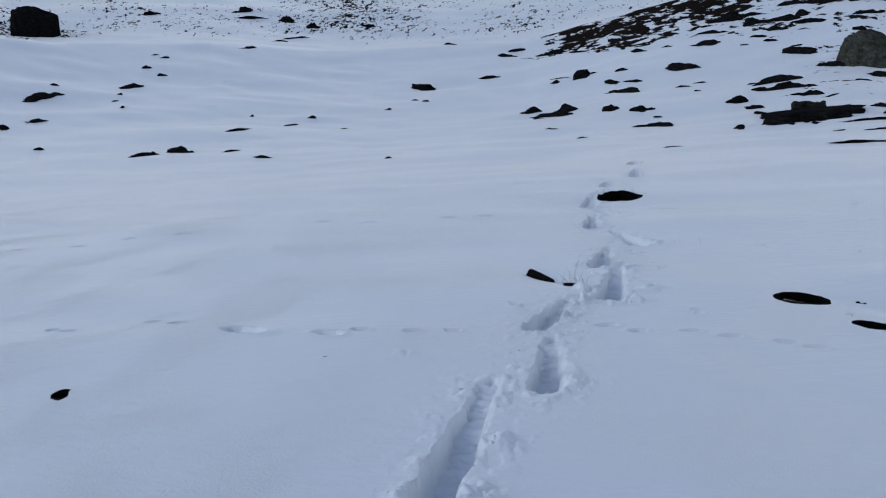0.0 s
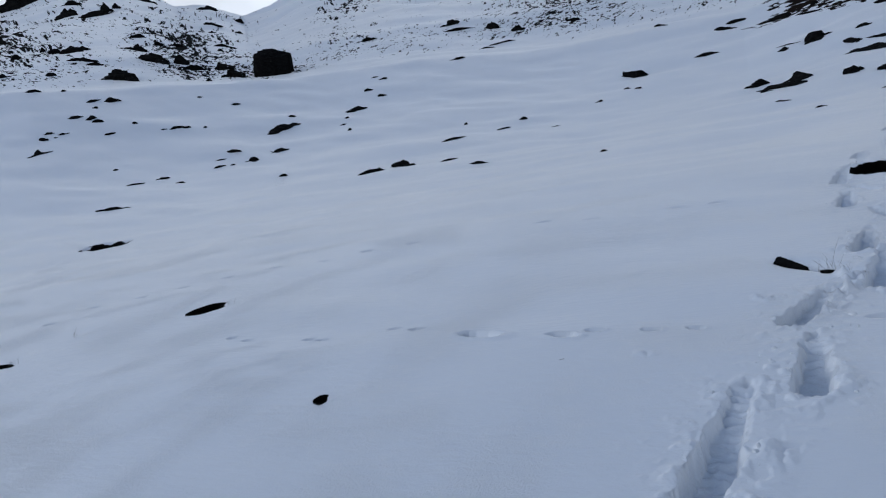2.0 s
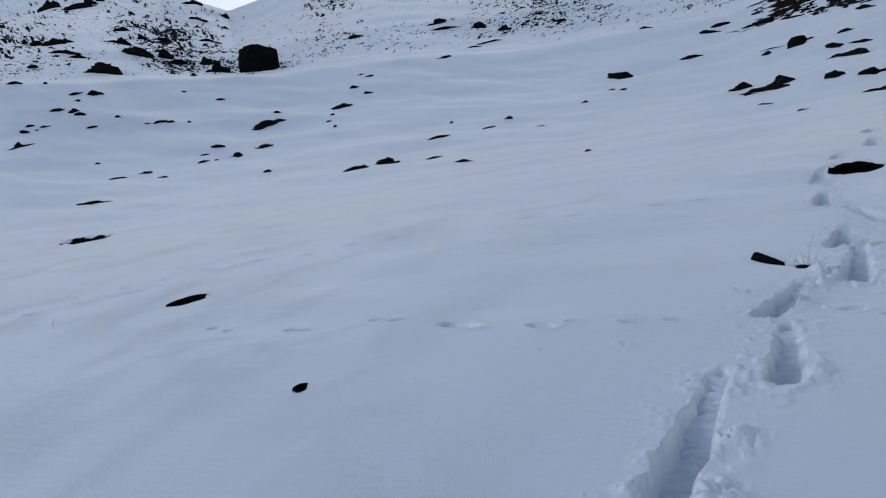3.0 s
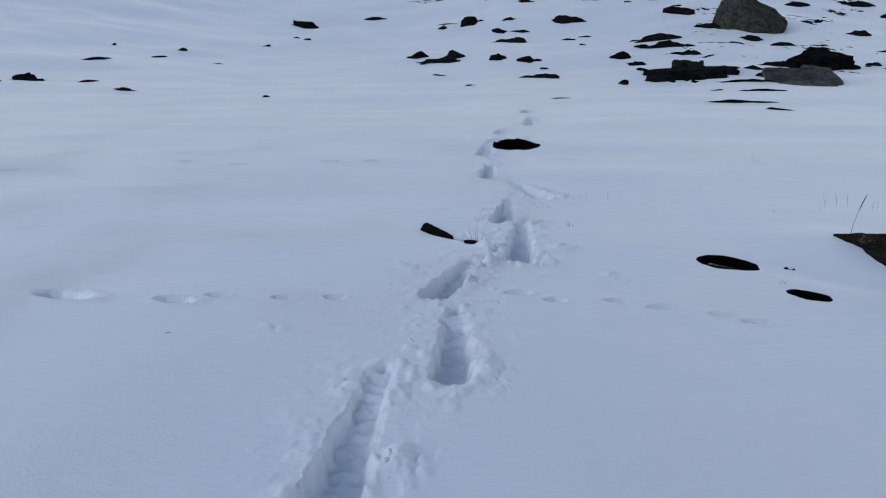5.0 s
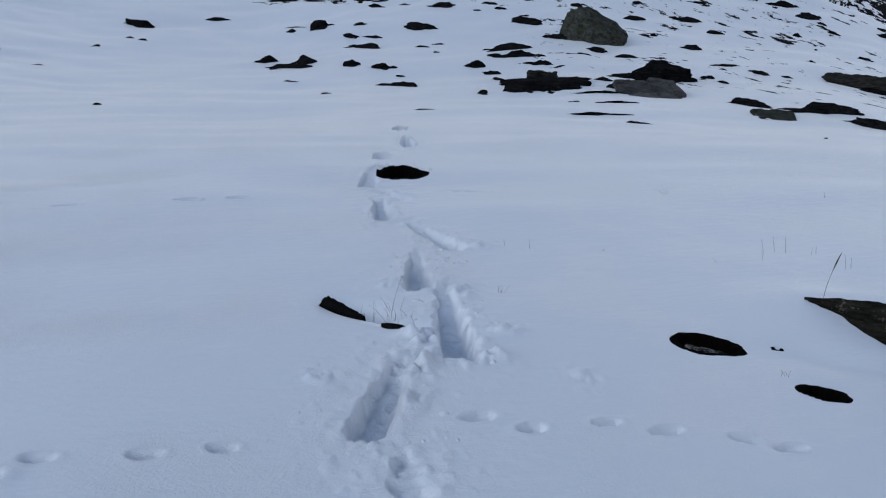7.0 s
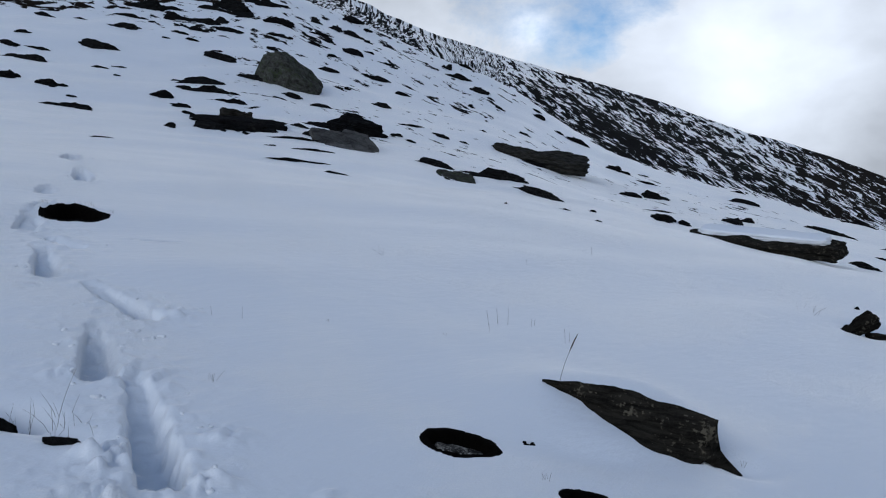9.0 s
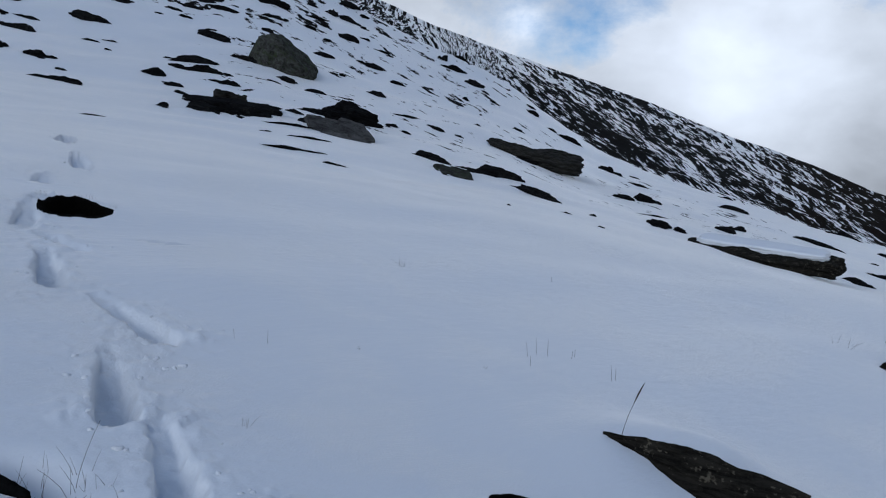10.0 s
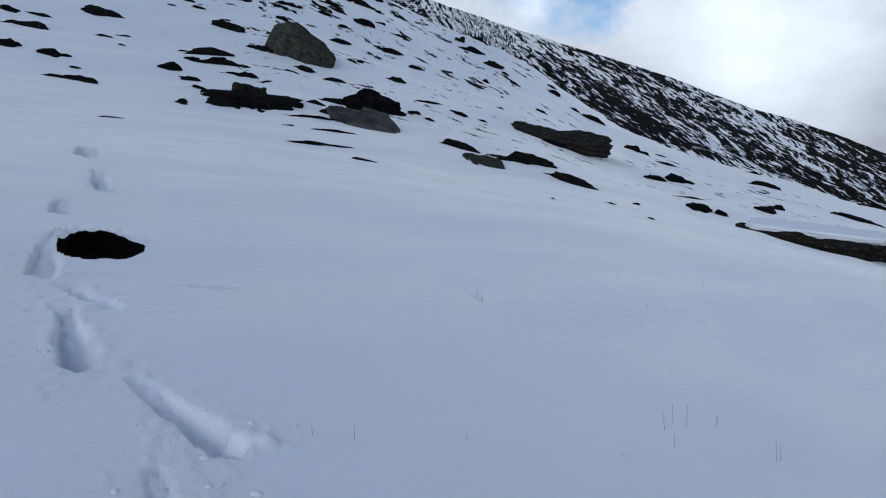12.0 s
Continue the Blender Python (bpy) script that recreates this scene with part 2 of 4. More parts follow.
def hill(x, y):
    """Height of the smooth hillside."""
    dx, dy = x - HUB[0], y - HUB[1]
    r = np.maximum(np.hypot(dx, dy), 0.01)
    az = np.degrees(np.arctan2(dx, dy))
    plane = -0.1 + 0.145 * np.clip(y, -60, 400)
    e1 = np.interp(az, SHOULDER_AZ, SHOULDER_EL)
    e2 = np.interp(az, CREST_AZ, CREST_EL)
    shoulder, crest = 70.0, 360.0
    start = (-0.1 + 0.145 * (HUB[1] + 12 * dy / r) - EYE_LEVEL) / 12
    f = np.clip(np.log(r / 12) / math.log(shoulder / 12), 0, 1)
    g = np.clip(np.log(r / shoulder) / math.log(crest / shoulder), 0, 1)
    el = start + (e1 - start) * f ** 2.3
    el = el + (e2 - e1) * g ** 0.8 - 0.016 * np.sin(math.pi * np.minimum(g * 4, 1)) * (e2 - e1 > -0.5)
    far = EYE_LEVEL + np.minimum(r, crest * 1.02) * el - 0.12 * np.maximum(r - crest * 1.02, 0)
    w = smooth((r - 9) / 7)
    return plane * (1 - w) + far * w


def lay(x, y):
    """Height of the snow before feet and thaw have marked it."""
    x, y = np.asarray(x, float), np.asarray(y, float)
    r = np.hypot(x - HUB[0], y - HUB[1])
    z = hill(x, y)
    # wind drifts, broader further up
    z = z + 0.042 * rough(x / 2.8 + 0.25 * y, y / 1.3, 3, 2) * smooth((r - 1.0) / 3)
    z = z + 0.15 * rough(x / 7.5, y / 3.8, 11, 3) * smooth((r - 6) / 14)
    z = z + 0.20 * rough(x / 13, y / 9, 17, 4) * smooth((r - 30) / 25)
    az = np.degrees(np.arctan2(x - HUB[0], y - HUB[1]))
    z = z + r * (0.0055 - 0.0035 * smooth((az - 34) / 8)) * rough(x / 26, y / 26, 23, 5) * smooth((r - 72) / 60)
    return z


TREADS, DENTS, THAWS, HOLLOWS, HEAPS = [], [], [], [], []


def tread(x0, y0, x1, y1, width, depth):
    """A boot's drag and hole in the snow, from its shallow start to its deep end."""
    TREADS.append((x0, y0, x1, y1, width, depth))


def dent(x, y, length, width, depth, turn=0.0):
    """A small hollow left by a light animal or a fallen lump."""
    DENTS.append((x, y, length, width, depth, turn))


def thaw(x, y, length, width, depth, turn, soft=0.12):
    """A hole melted down to the ground; soft: how ragged its edge is."""
    THAWS.append((x, y, length, width, depth, turn, soft))


def hollow(x, y, length, width, depth, turn=0.0):
    """A soft dip in the snow beside a stone."""
    HOLLOWS.append((x, y, length, width, depth, turn))


def heap(x, y, size, rise):
    """Churned snow thrown up beside a boot hole."""
    HEAPS.append((x, y, size, rise))


def turned(x, y, cx, cy, turn):
    c, s = math.cos(radians(turn)), math.sin(radians(turn))
    dx, dy = x - cx, y - cy
    return dx * c + dy * s, dy * c - dx * s


def surface(x, y):
    """Height of the snow, and shares of bare soil and of open pits, at x, y."""
    x, y = np.atleast_1d(np.asarray(x, float)), np.atleast_1d(np.asarray(y, float))
    z, soil, pit = lay(x, y), np.zeros(x.shape), np.zeros(x.shape)
    for cx, cy, length, width, depth, turn in HOLLOWS:
        u, v = turned(x, y, cx, cy, turn)
        z -= depth * np.exp(-((u / (length / 2)) ** 2 + (v / (width / 2)) ** 2) * 1.4)
    for cx, cy, size, rise in HEAPS:
        m = (np.abs(x - cx) < 3 * size) & (np.abs(y - cy) < 3 * size)
        if m.any():
            lump = 1.3 * np.abs(rough(x[m] / 0.09, y[m] / 0.09, 91, 4))
            z[m] += rise * lump * np.exp(-((x[m] - cx) ** 2 + (y[m] - cy) ** 2) / (size / 1.5) ** 2)
    for cx, cy, length, width, depth, turn in DENTS:
        m = (np.abs(x - cx) < 1.2) & (np.abs(y - cy) < 1.2)
        if m.any():
            u, v = turned(x[m], y[m], cx, cy, turn)
            q = np.hypot(u / (length / 2), v / (width / 2)) + 0.18 * grit(u / 0.03, v / 0.03, 5)
            z[m] += -depth * smooth((1.15 - q) / 0.5) + 0.22 * depth * np.exp(-((q - 1.35) / 0.3) ** 2)
    for x0, y0, x1, y1, width, depth in TREADS:
        m = (np.abs(x - (x0 + x1) / 2) < 1.4) & (np.abs(y - (y0 + y1) / 2) < 1.4)
        if not m.any():
            continue
        px, py = x[m], y[m]
        ex, ey = x1 - x0, y1 - y0
        n2 = ex * ex + ey * ey
        s = np.clip(((px - x0) * ex + (py - y0) * ey) / n2, 0, 1)
        q = np.hypot(px - x0 - s * ex, py - y0 - s * ey)
        q = q + 0.013 * rough(px / 0.09, py / 0.09, 31, 3) + 0.008 * rough(px / 0.025, py / 0.025, 33, 2)
        half = width / 2 * (0.62 + 0.38 * smooth(s * 1.5))
        down = depth * (0.16 + 0.84 * smooth(s * 1.35))
        crumb = 0.011 * rough(px / 0.05, py / 0.04, 37, 3) + 0.007 * (1 - 0.8 * s) * np.sin(s * math.sqrt(n2) / 0.009 + 2 * rough(px / 0.1, py / 0.1, 39, 2))
        # a sheer wall on one side, a slumped one on the other
        side = ex * (py - y0) - ey * (px - x0)
        wall = 0.016 + 0.045 * smooth(side / math.sqrt(n2) / (0.3 * width))
        z[m] += np.where(q < half + 0.04, (-down + crumb) * smooth((half + 0.010 - q) / wall), 0)
        rim = np.exp(-((q - half - 0.045) / 0.045) ** 2) * np.maximum(0.2 + rough(px / 0.11, py / 0.11, 41, 3), 0)
        z[m] += 0.012 * rim
        z[m] += 0.012 * np.maximum(rough(px / 0.06, py / 0.06, 43, 3), 0) * np.exp(-((q / 0.28) ** 2)) * (q > half)
    for cx, cy, length, width, depth, turn, soft in THAWS:
        reach = max(length, width) * 1.5 + 0.3
        m = (np.abs(x - cx) < reach) & (np.abs(y - cy) < reach)
        if not m.any():
            continue
        u, v = turned(x[m], y[m], cx, cy, turn)
        size = min(length, width)
        q = np.hypot(u / (length / 2), v / (width / 2)) + (0.22 * rough(u / (0.3 * size), v / (0.3 * size), 47, 3) if soft > 0.2 else 0.13 * rough(u / (0.4 * size), v / (0.4 * size), 47, 4))
        if soft > 0.2:
            z[m] -= depth * smooth((1.06 - q) / 0.16)
            soil[m] = np.maximum(soil[m], smooth((1.02 + soft - q) / soft))
        else:
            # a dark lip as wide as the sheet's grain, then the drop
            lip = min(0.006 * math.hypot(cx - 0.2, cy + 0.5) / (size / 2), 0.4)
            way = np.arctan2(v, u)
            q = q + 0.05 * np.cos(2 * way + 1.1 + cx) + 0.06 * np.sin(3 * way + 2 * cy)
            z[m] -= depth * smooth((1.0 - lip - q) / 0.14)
            # the dark edge reaches further and fades wider on the uphill side
            softened = smooth(v / (0.5 * width) * 1.2) * min(1, 0.12 / size) * 0.5
            pit[m] = np.maximum(pit[m], smooth((1.07 + 0.5 * softened - q) / (0.10 + softened)))
    return z, soil, pit


def height(x, y):
    return float(surface(x, y)[0][0])


def incline(x, y, reach=0.3):
    """Turn that lays an object's up along the hill's normal."""
    e = reach
    n = Vector((float(lay(x - e, y) - lay(x + e, y)), float(lay(x, y - e) - lay(x, y + e)), 2 * e)).normalized()
    return Vector((0, 0, 1)).rotation_difference(n).to_matrix().to_4x4()


# boot holes up the slope, from the nearest
tread(0.24, 3.62, -0.01, 2.52, 0.18, 0.14)
tread(0.62, 4.24, 0.52, 3.58, 0.17, 0.11)
tread(0.84, 5.04, 0.53, 4.50, 0.15, 0.10)
tread(1.33, 6.02, 1.10, 5.08, 0.17, 0.14)
tread(1.38, 6.79, 1.20, 6.12, 0.17, 0.11)
tread(1.57, 7.54, 1.69, 6.88, 0.16, 0.08)
tread(1.53, 8.56, 1.40, 7.84, 0.17, 0.09)
tread(1.62, 9.05, 1.78, 8.62, 0.14, 0.05)
tread(1.72, 9.75, 1.58, 9.28, 0.19, 0.05)
tread(2.20, 11.2, 2.06, 10.75, 0.19, 0.05)
tread(2.92, 12.75, 2.68, 11.7, 0.20, 0.10)
tread(3.45, 15.0, 3.10, 13.9, 0.22, 0.09)
for place in ((0.98, 5.30, 0.16, 0.06), (0.86, 5.02, 0.18, 0.045), (0.72, 4.72, 0.14, 0.04), (1.24, 4.98, 0.12, 0.035), (1.42, 5.30, 0.14, 0.03),
              (1.40, 6.0, 0.13, 0.035), (1.05, 6.2, 0.12, 0.03), (0.30, 3.0, 0.12, 0.03), (0.68, 3.6, 0.12, 0.025), (0.16, 2.6, 0.14, 0.04),
              (1.88, 6.86, 0.14, 0.03), (1.2, 7.6, 0.12, 0.02), (0.42, 4.98, 0.12, 0.03), (1.95, 9.2, 0.12, 0.02), (-0.23, 4.14, 0.10, 0.014), (1.52, 4.7, 0.16, 0.02)):
    heap(*place)
for place in ((1.84, 9.98, 0.13, 0.05), (1.98, 10.04, 0.12, 0.05), (2.14, 10.06, 0.10, 0.035), (1.74, 9.86, 0.12, 0.04), (2.30, 9.95, 0.08, 0.02)):
    heap(*place)
# a light animal's trail across the slope
for place in ((-0.73, 4.54), (-0.56, 4.60), (-0.22, 4.53), (0.03, 4.51), (0.97, 4.49), (1.13, 4.36), (1.43, 4.33), (1.62, 4.22),
              (1.87, 4.10), (1.99, 4.00), (-3.61, 5.15), (-3.39, 5.04), (-2.76, 4.93), (-2.62, 4.89), (-2.11, 5.06), (-1.90, 5.0)):
    dent(*place, random.uniform(0.09, 0.14), random.uniform(0.05, 0.07), random.uniform(0.014, 0.028), random.uniform(-25, 5))
dent(-1.33, 4.69, 0.32, 0.13, 0.06, -22)
dent(-0.75, 4.54, 0.20, 0.09, 0.045, -18)
for place in ((-5.0, 8.1), (-4.33, 8.14), (-3.87, 8.45), (-3.27, 8.54), (-1.71, 9.01), (-1.11, 8.76), (-0.15, 8.84), (0.29, 8.84),
              (-5.56, 7.86), (-6.0, 7.56), (-6.39, 7.26), (-6.92, 7.03), (-6.86, 6.33)):
    dent(*place, random.uniform(0.14, 0.2), random.uniform(0.07, 0.1), random.uniform(0.02, 0.035), random.uniform(-15, 10))
dent(2.47, 8.84, 0.42, 0.05, 0.03, -24)
# thaw holes
thaw(2.06, 9.73, 0.52, 0.56, 0.25, 0)
hollow(2.10, 10.02, 0.6, 0.3, -0.015, 0)
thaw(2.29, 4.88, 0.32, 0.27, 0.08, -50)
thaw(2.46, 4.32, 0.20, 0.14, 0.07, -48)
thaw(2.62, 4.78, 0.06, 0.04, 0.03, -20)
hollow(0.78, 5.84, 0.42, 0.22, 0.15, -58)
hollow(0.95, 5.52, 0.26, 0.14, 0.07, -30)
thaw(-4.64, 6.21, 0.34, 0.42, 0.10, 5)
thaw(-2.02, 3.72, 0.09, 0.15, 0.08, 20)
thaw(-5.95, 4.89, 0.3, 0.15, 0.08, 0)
thaw(-18.2, 19.1, 1.3, 1.3, 0.25, 12, 0.3)
hollow(3.14, 5.20, 0.9, 0.8, -0.055, -80)
hollow(3.52, 4.78, 0.95, 0.50, -0.13, -80)
hollow(3.42, 4.16, 0.34, 0.24, 0.06, -50)
hollow(7.45, 4.98, 0.7, 0.5, 0.07, -10)
hollow(2.78, 4.58, 0.7, 0.4, 0.04, -40)


def share_bare(x, y):
    """Share of ground the snow has left bare, share of it that is heath, and the grain of the scree."""
    dx, dy = x - HUB[0], y - HUB[1]
    r = np.hypot(dx, dy)
    az = np.degrees(np.arctan2(dx, dy))
    el = np.degrees((hill(x, y) - EYE_LEVEL) / np.maximum(r, 1))
    band = lambda v, a, b, soft: smooth((v - a) / soft) * smooth((b - v) / soft)
    bare = 0.38 * band(r, 42, 95, 14) * band(az, 14, 50, 6)
    bare = np.maximum(bare, 0.31 * band(r, 24, 66, 10) * band(az, 18, 72, 8))
    edge = 2.5 * rough(x / 6, y / 6, 53, 3)
    moor = band(r + edge, 55 + 0.35 * np.abs(az - 12), 80, 5) * band(az + edge * 0.5, 2, 32, 6)
    bare = np.maximum(bare, 0.57 * moor)
    beyond = smooth((r - 74) / 22)
    left = 0.43 + 0.22 * rough(az / 9, el / 4, 61, 3)
    middle = 0.42 + 0.17 * rough(az / 10, el / 3, 67, 3)
    fall = el + 0.55 * az
    right = 0.57 + 0.10 * rough(fall / 1.3, az / 14, 71, 3) + 0.07 * np.exp(-((fall - 35.6) / 0.9) ** 2) * smooth((az - 47) / 5) + 0.15 * smooth((az - 60) / 12) - 0.07 * smooth((fall - 36.6) / 2)
    w = smooth((az + 30) / 6)
    far = left * (1 - w) + middle * w
    w = smooth((az - 22) / 14)
    far = far * (1 - w) + right * w
    far = far * (1 - 0.35 * band(az, -27, -12, 4) * smooth((r - 90) / 40) * smooth((190 - r) / 60))
    bare = bare * (1 - beyond) + np.clip(far, 0.05, 1) * beyond
    ridge = smooth((az - 38) / 8)
    deep = np.log(np.maximum(r, 1))
    lean = np.where(az < -29, 0.10, -0.12)
    grain = np.stack((
        np.where(r < 72, az * 0.42, (az - 42) * 2.0 * (1 - ridge) + (fall - 34) * 4.4 * ridge),
        np.where(r < 72, deep * 24 + az * 0.12, (el - 10.5 + lean * (az + 29)) * 4.6 * (1 - ridge) + (az - el - 31) * 0.5 * ridge),
        np.where(r < 72, 0, deep * 2.0)), -1)
    return bare, np.maximum(moor, 0.8 * smooth((az - 62) / 8) * beyond), grain


# ---- builders ----


def mesh_of(name, verts, faces, material, smooth_faces=True):
    me = bpy.data.meshes.new(name)
    me.from_pydata([tuple(v) for v in verts], [], [tuple(f) for f in faces])
    me.materials.append(material)
    if smooth_faces:
        me.polygons.foreach_set("use_smooth", [True] * len(me.polygons))
    me.update()
    return me


def part(name, me, parent, label=""):
    ob = new(name, me)
    ob.parent = parent
    if label:
        tagged(ob, label)
    return ob


BALLS = {}


def ball(level):
    """Vertices and faces of a unit icosphere."""
    if level not in BALLS:
        bm = bmesh.new()
        bmesh.ops.create_icosphere(bm, subdivisions=level, radius=1)
        bm.verts.index_update()
        BALLS[level] = (np.array([v.co[:] for v in bm.verts]), [[v.index for v in f.verts] for f in bm.faces])
        bm.free()
    return BALLS[level]


def stone_shape(seed, level=4, planes=12, jag=0.06, lumps=0.0, tops=4, pitch=0.55):
    """A broken stone of about unit half-size: a ball cut by random planes, steeper or flatter on top by pitch, then chipped."""
    rng = np.random.default_rng(seed)
    d, faces = ball(level)
    normals = rng.normal(size=(planes, 3))
    normals[:, 2] *= 0.5
    reach = rng.uniform(0.70, 1.0, planes)
    for k in range(tops):
        way = rng.uniform(0, 2 * math.pi)
        normals[k] = (math.cos(way) * pitch * rng.uniform(0.2, 1.3), math.sin(way) * pitch * rng.uniform(0.2, 1.3), 1)
        reach[k] = rng.uniform(0.42, 0.62)
    normals /= np.linalg.norm(normals, axis=1)[:, None]
    dots = d @ normals.T
    cut = np.where(dots > 0.05, reach / np.maximum(dots, 0.05), 9)
    v = d * np.minimum(cut.min(1), 1.12)[:, None]
    o = rng.uniform(-50, 50, 3)
    if lumps:
        turn = np.arctan2(v[:, 1], v[:, 0])
        wave = rough(np.cos(turn) * 2.6 + o[0], np.sin(turn) * 2.6 + o[1], seed % 89, 4)
        v[:, :2] *= (1 + lumps * wave)[:, None]
    chip = rough(v[:, 0] * 3.1 + o[0] + v[:, 2] * 1.9, v[:, 1] * 3.1 + o[1] - v[:, 2] * 2.3, seed % 97, 4)
    v *= (1 + jag * chip)[:, None]
    # ledges along the bedding
    ledge = 0.5 + 0.5 * grit(v[:, 0] * 1.3 + o[0], v[:, 1] * 1.3 + o[1], 9)
    v[:, 2] = v[:, 2] * (1 - 0.45 * ledge) + np.round(v[:, 2] * 7) / 7 * 0.45 * ledge
    return v, faces


def flake(rng, seed, level):
    """One broken flake of unit half-size: pointed ends, a stepped crest, square shoulders."""
    d, faces = ball(level)
    o = rng.uniform(-50, 50, 3)
    x, y, z = d[:, 0].copy(), d[:, 1].copy(), d[:, 2].copy()
    taper = np.clip(1 - np.abs(x) ** rng.uniform(1.2, 2.6), 0, 1)
    peak = rng.uniform(-0.6, 0.6)
    crest = np.where(x < peak, (x + 1) / (peak + 1), (1 - x) / (1 - peak)) ** rng.uniform(0.35, 0.9)
    crest = crest * (1 + 0.4 * rough(x * 2.6 + o[0], np.full(x.shape, o[1]), seed % 83, 3))
    y = y * (0.5 + 0.5 * taper) + 0.25 * rough(x * 1.9 + o[1], np.full(x.shape, o[2]), seed % 79, 3)
    z = np.sign(z) * np.abs(z) ** 0.55 * np.clip(crest, 0.08, 2)
    for k in range(9):
        n = rng.normal(size=3)
        n[2] = abs(n[2]) * 0.8 + 0.15
        n /= np.linalg.norm(n)
        over = np.maximum(x * n[0] + y * n[1] + z * n[2] - rng.uniform(0.5, 0.85), 0)
        x, y, z = x - over * n[0], y - over * n[1], z - over * n[2]
    v = np.stack((x, y, z), -1)
    v *= (1 + 0.16 * rough(x * 4.3 + o[0] + z * 2.1, y * 4.3 + o[1] - z * 2.9, seed % 97, 4))[:, None]
    v[:, 2] = v[:, 2] * 0.6 + np.round(v[:, 2] * 4) / 4 * 0.4
    return v, faces


def shard_shape(seed, level=3, flakes=3):
    """A ragged outcrop of unit half-size: one large flake and smaller ones broken off along it."""
    rng = np.random.default_rng(seed)
    verts, polys, base = [], [], 0
    for k in range(flakes):
        v, faces = flake(rng, seed + k, level)
        size = 1.0 if k == 0 else rng.uniform(0.3, 0.6)
        if k == 0 and flakes > 1:
            v = v * np.array((rng.uniform(0.7, 0.95), 0.75, 1.0))
        else:
            side = rng.choice((-1, 1))
            v = v * np.array((size, size * rng.uniform(0.6, 1.1), size * rng.uniform(0.5, 1.1)))
            v = v + np.array((side * rng.uniform(0.25, 1.0 - 0.6 * size), rng.uniform(-0.6, 0.5), -0.06))
        verts.append(v)
        polys += [[i + base for i in f] for f in faces]
        base += len(v)
    return np.vstack(verts), polys


COUNT = [0]


def rock(x, y, length, width, rise, turn, label="", material=None, name="rock", lumps=None, tilt=(0, 0), level=None, planes=12, jag=0.07, sink=0.0, pitch=0.55, tops=4, patch=True, category="rock"):
    """One stone bedded in the snow: length across, width along the slope, rise above the snow."""
    COUNT[0] += 1
    far = math.hypot(x - HUB[0], y - HUB[1])
    shard = not label
    if patch and not shard and 12 < far < 250:
        thaw(x, y, length * 0.92, width * 0.95, 0.0, turn, 0.85)
    if material is None:
        material = FAR_ROCK if far > 75 else DARK_ROCK
    if lumps is None:
        lumps = 0.34 if length > 2.2 * rise else 0.16
    if shard:
        v, faces = shard_shape(1000 + COUNT[0] * 7, 4 if length / far > 0.045 else 3 if length / far > 0.015 else 2, 5 if length / far > 0.045 else 3 if length / far > 0.012 else 2)
        v[:, :2] /= np.abs(v[:, :2]).max(0)
    else:
        v, faces = stone_shape(1000 + COUNT[0] * 7, level or (4 if length / far > 0.03 else 3), planes, jag, lumps, tops, pitch)
    if patch and not shard and 12 < far < 250 and length > 2.2 * rise:
        length, width = length * 0.86, width * 0.86
    v = v * np.array((length / 2, width / 2, rise / max(v[:, 2].max(), 0.2)))
    ob = new(name, mesh_of(name, v, faces, material, not shard))
    ob.matrix_world = Matrix.Translation((x, y, height(x, y) - sink)) @ incline(x, y, max(0.3, length / 2)) @ pose(0, 0, 0, tilt[0], tilt[1], turn)
    if not label:
        if far > 75:
            label = "dark crag breaking out of the snowy mountainside"
        elif length > 2.4:
            label = "low dark ragged rock outcrop in the snowy slope"
        elif length > 2.4 * rise:
            label = "low dark flat rock half buried in snow"
        else:
            label = "small dark angular rock poking through the snow"
        tagged(ob, group="rocks scattered over the slope" if far <= 75 else "crags on the mountain")
    return tagged(ob, label, category)


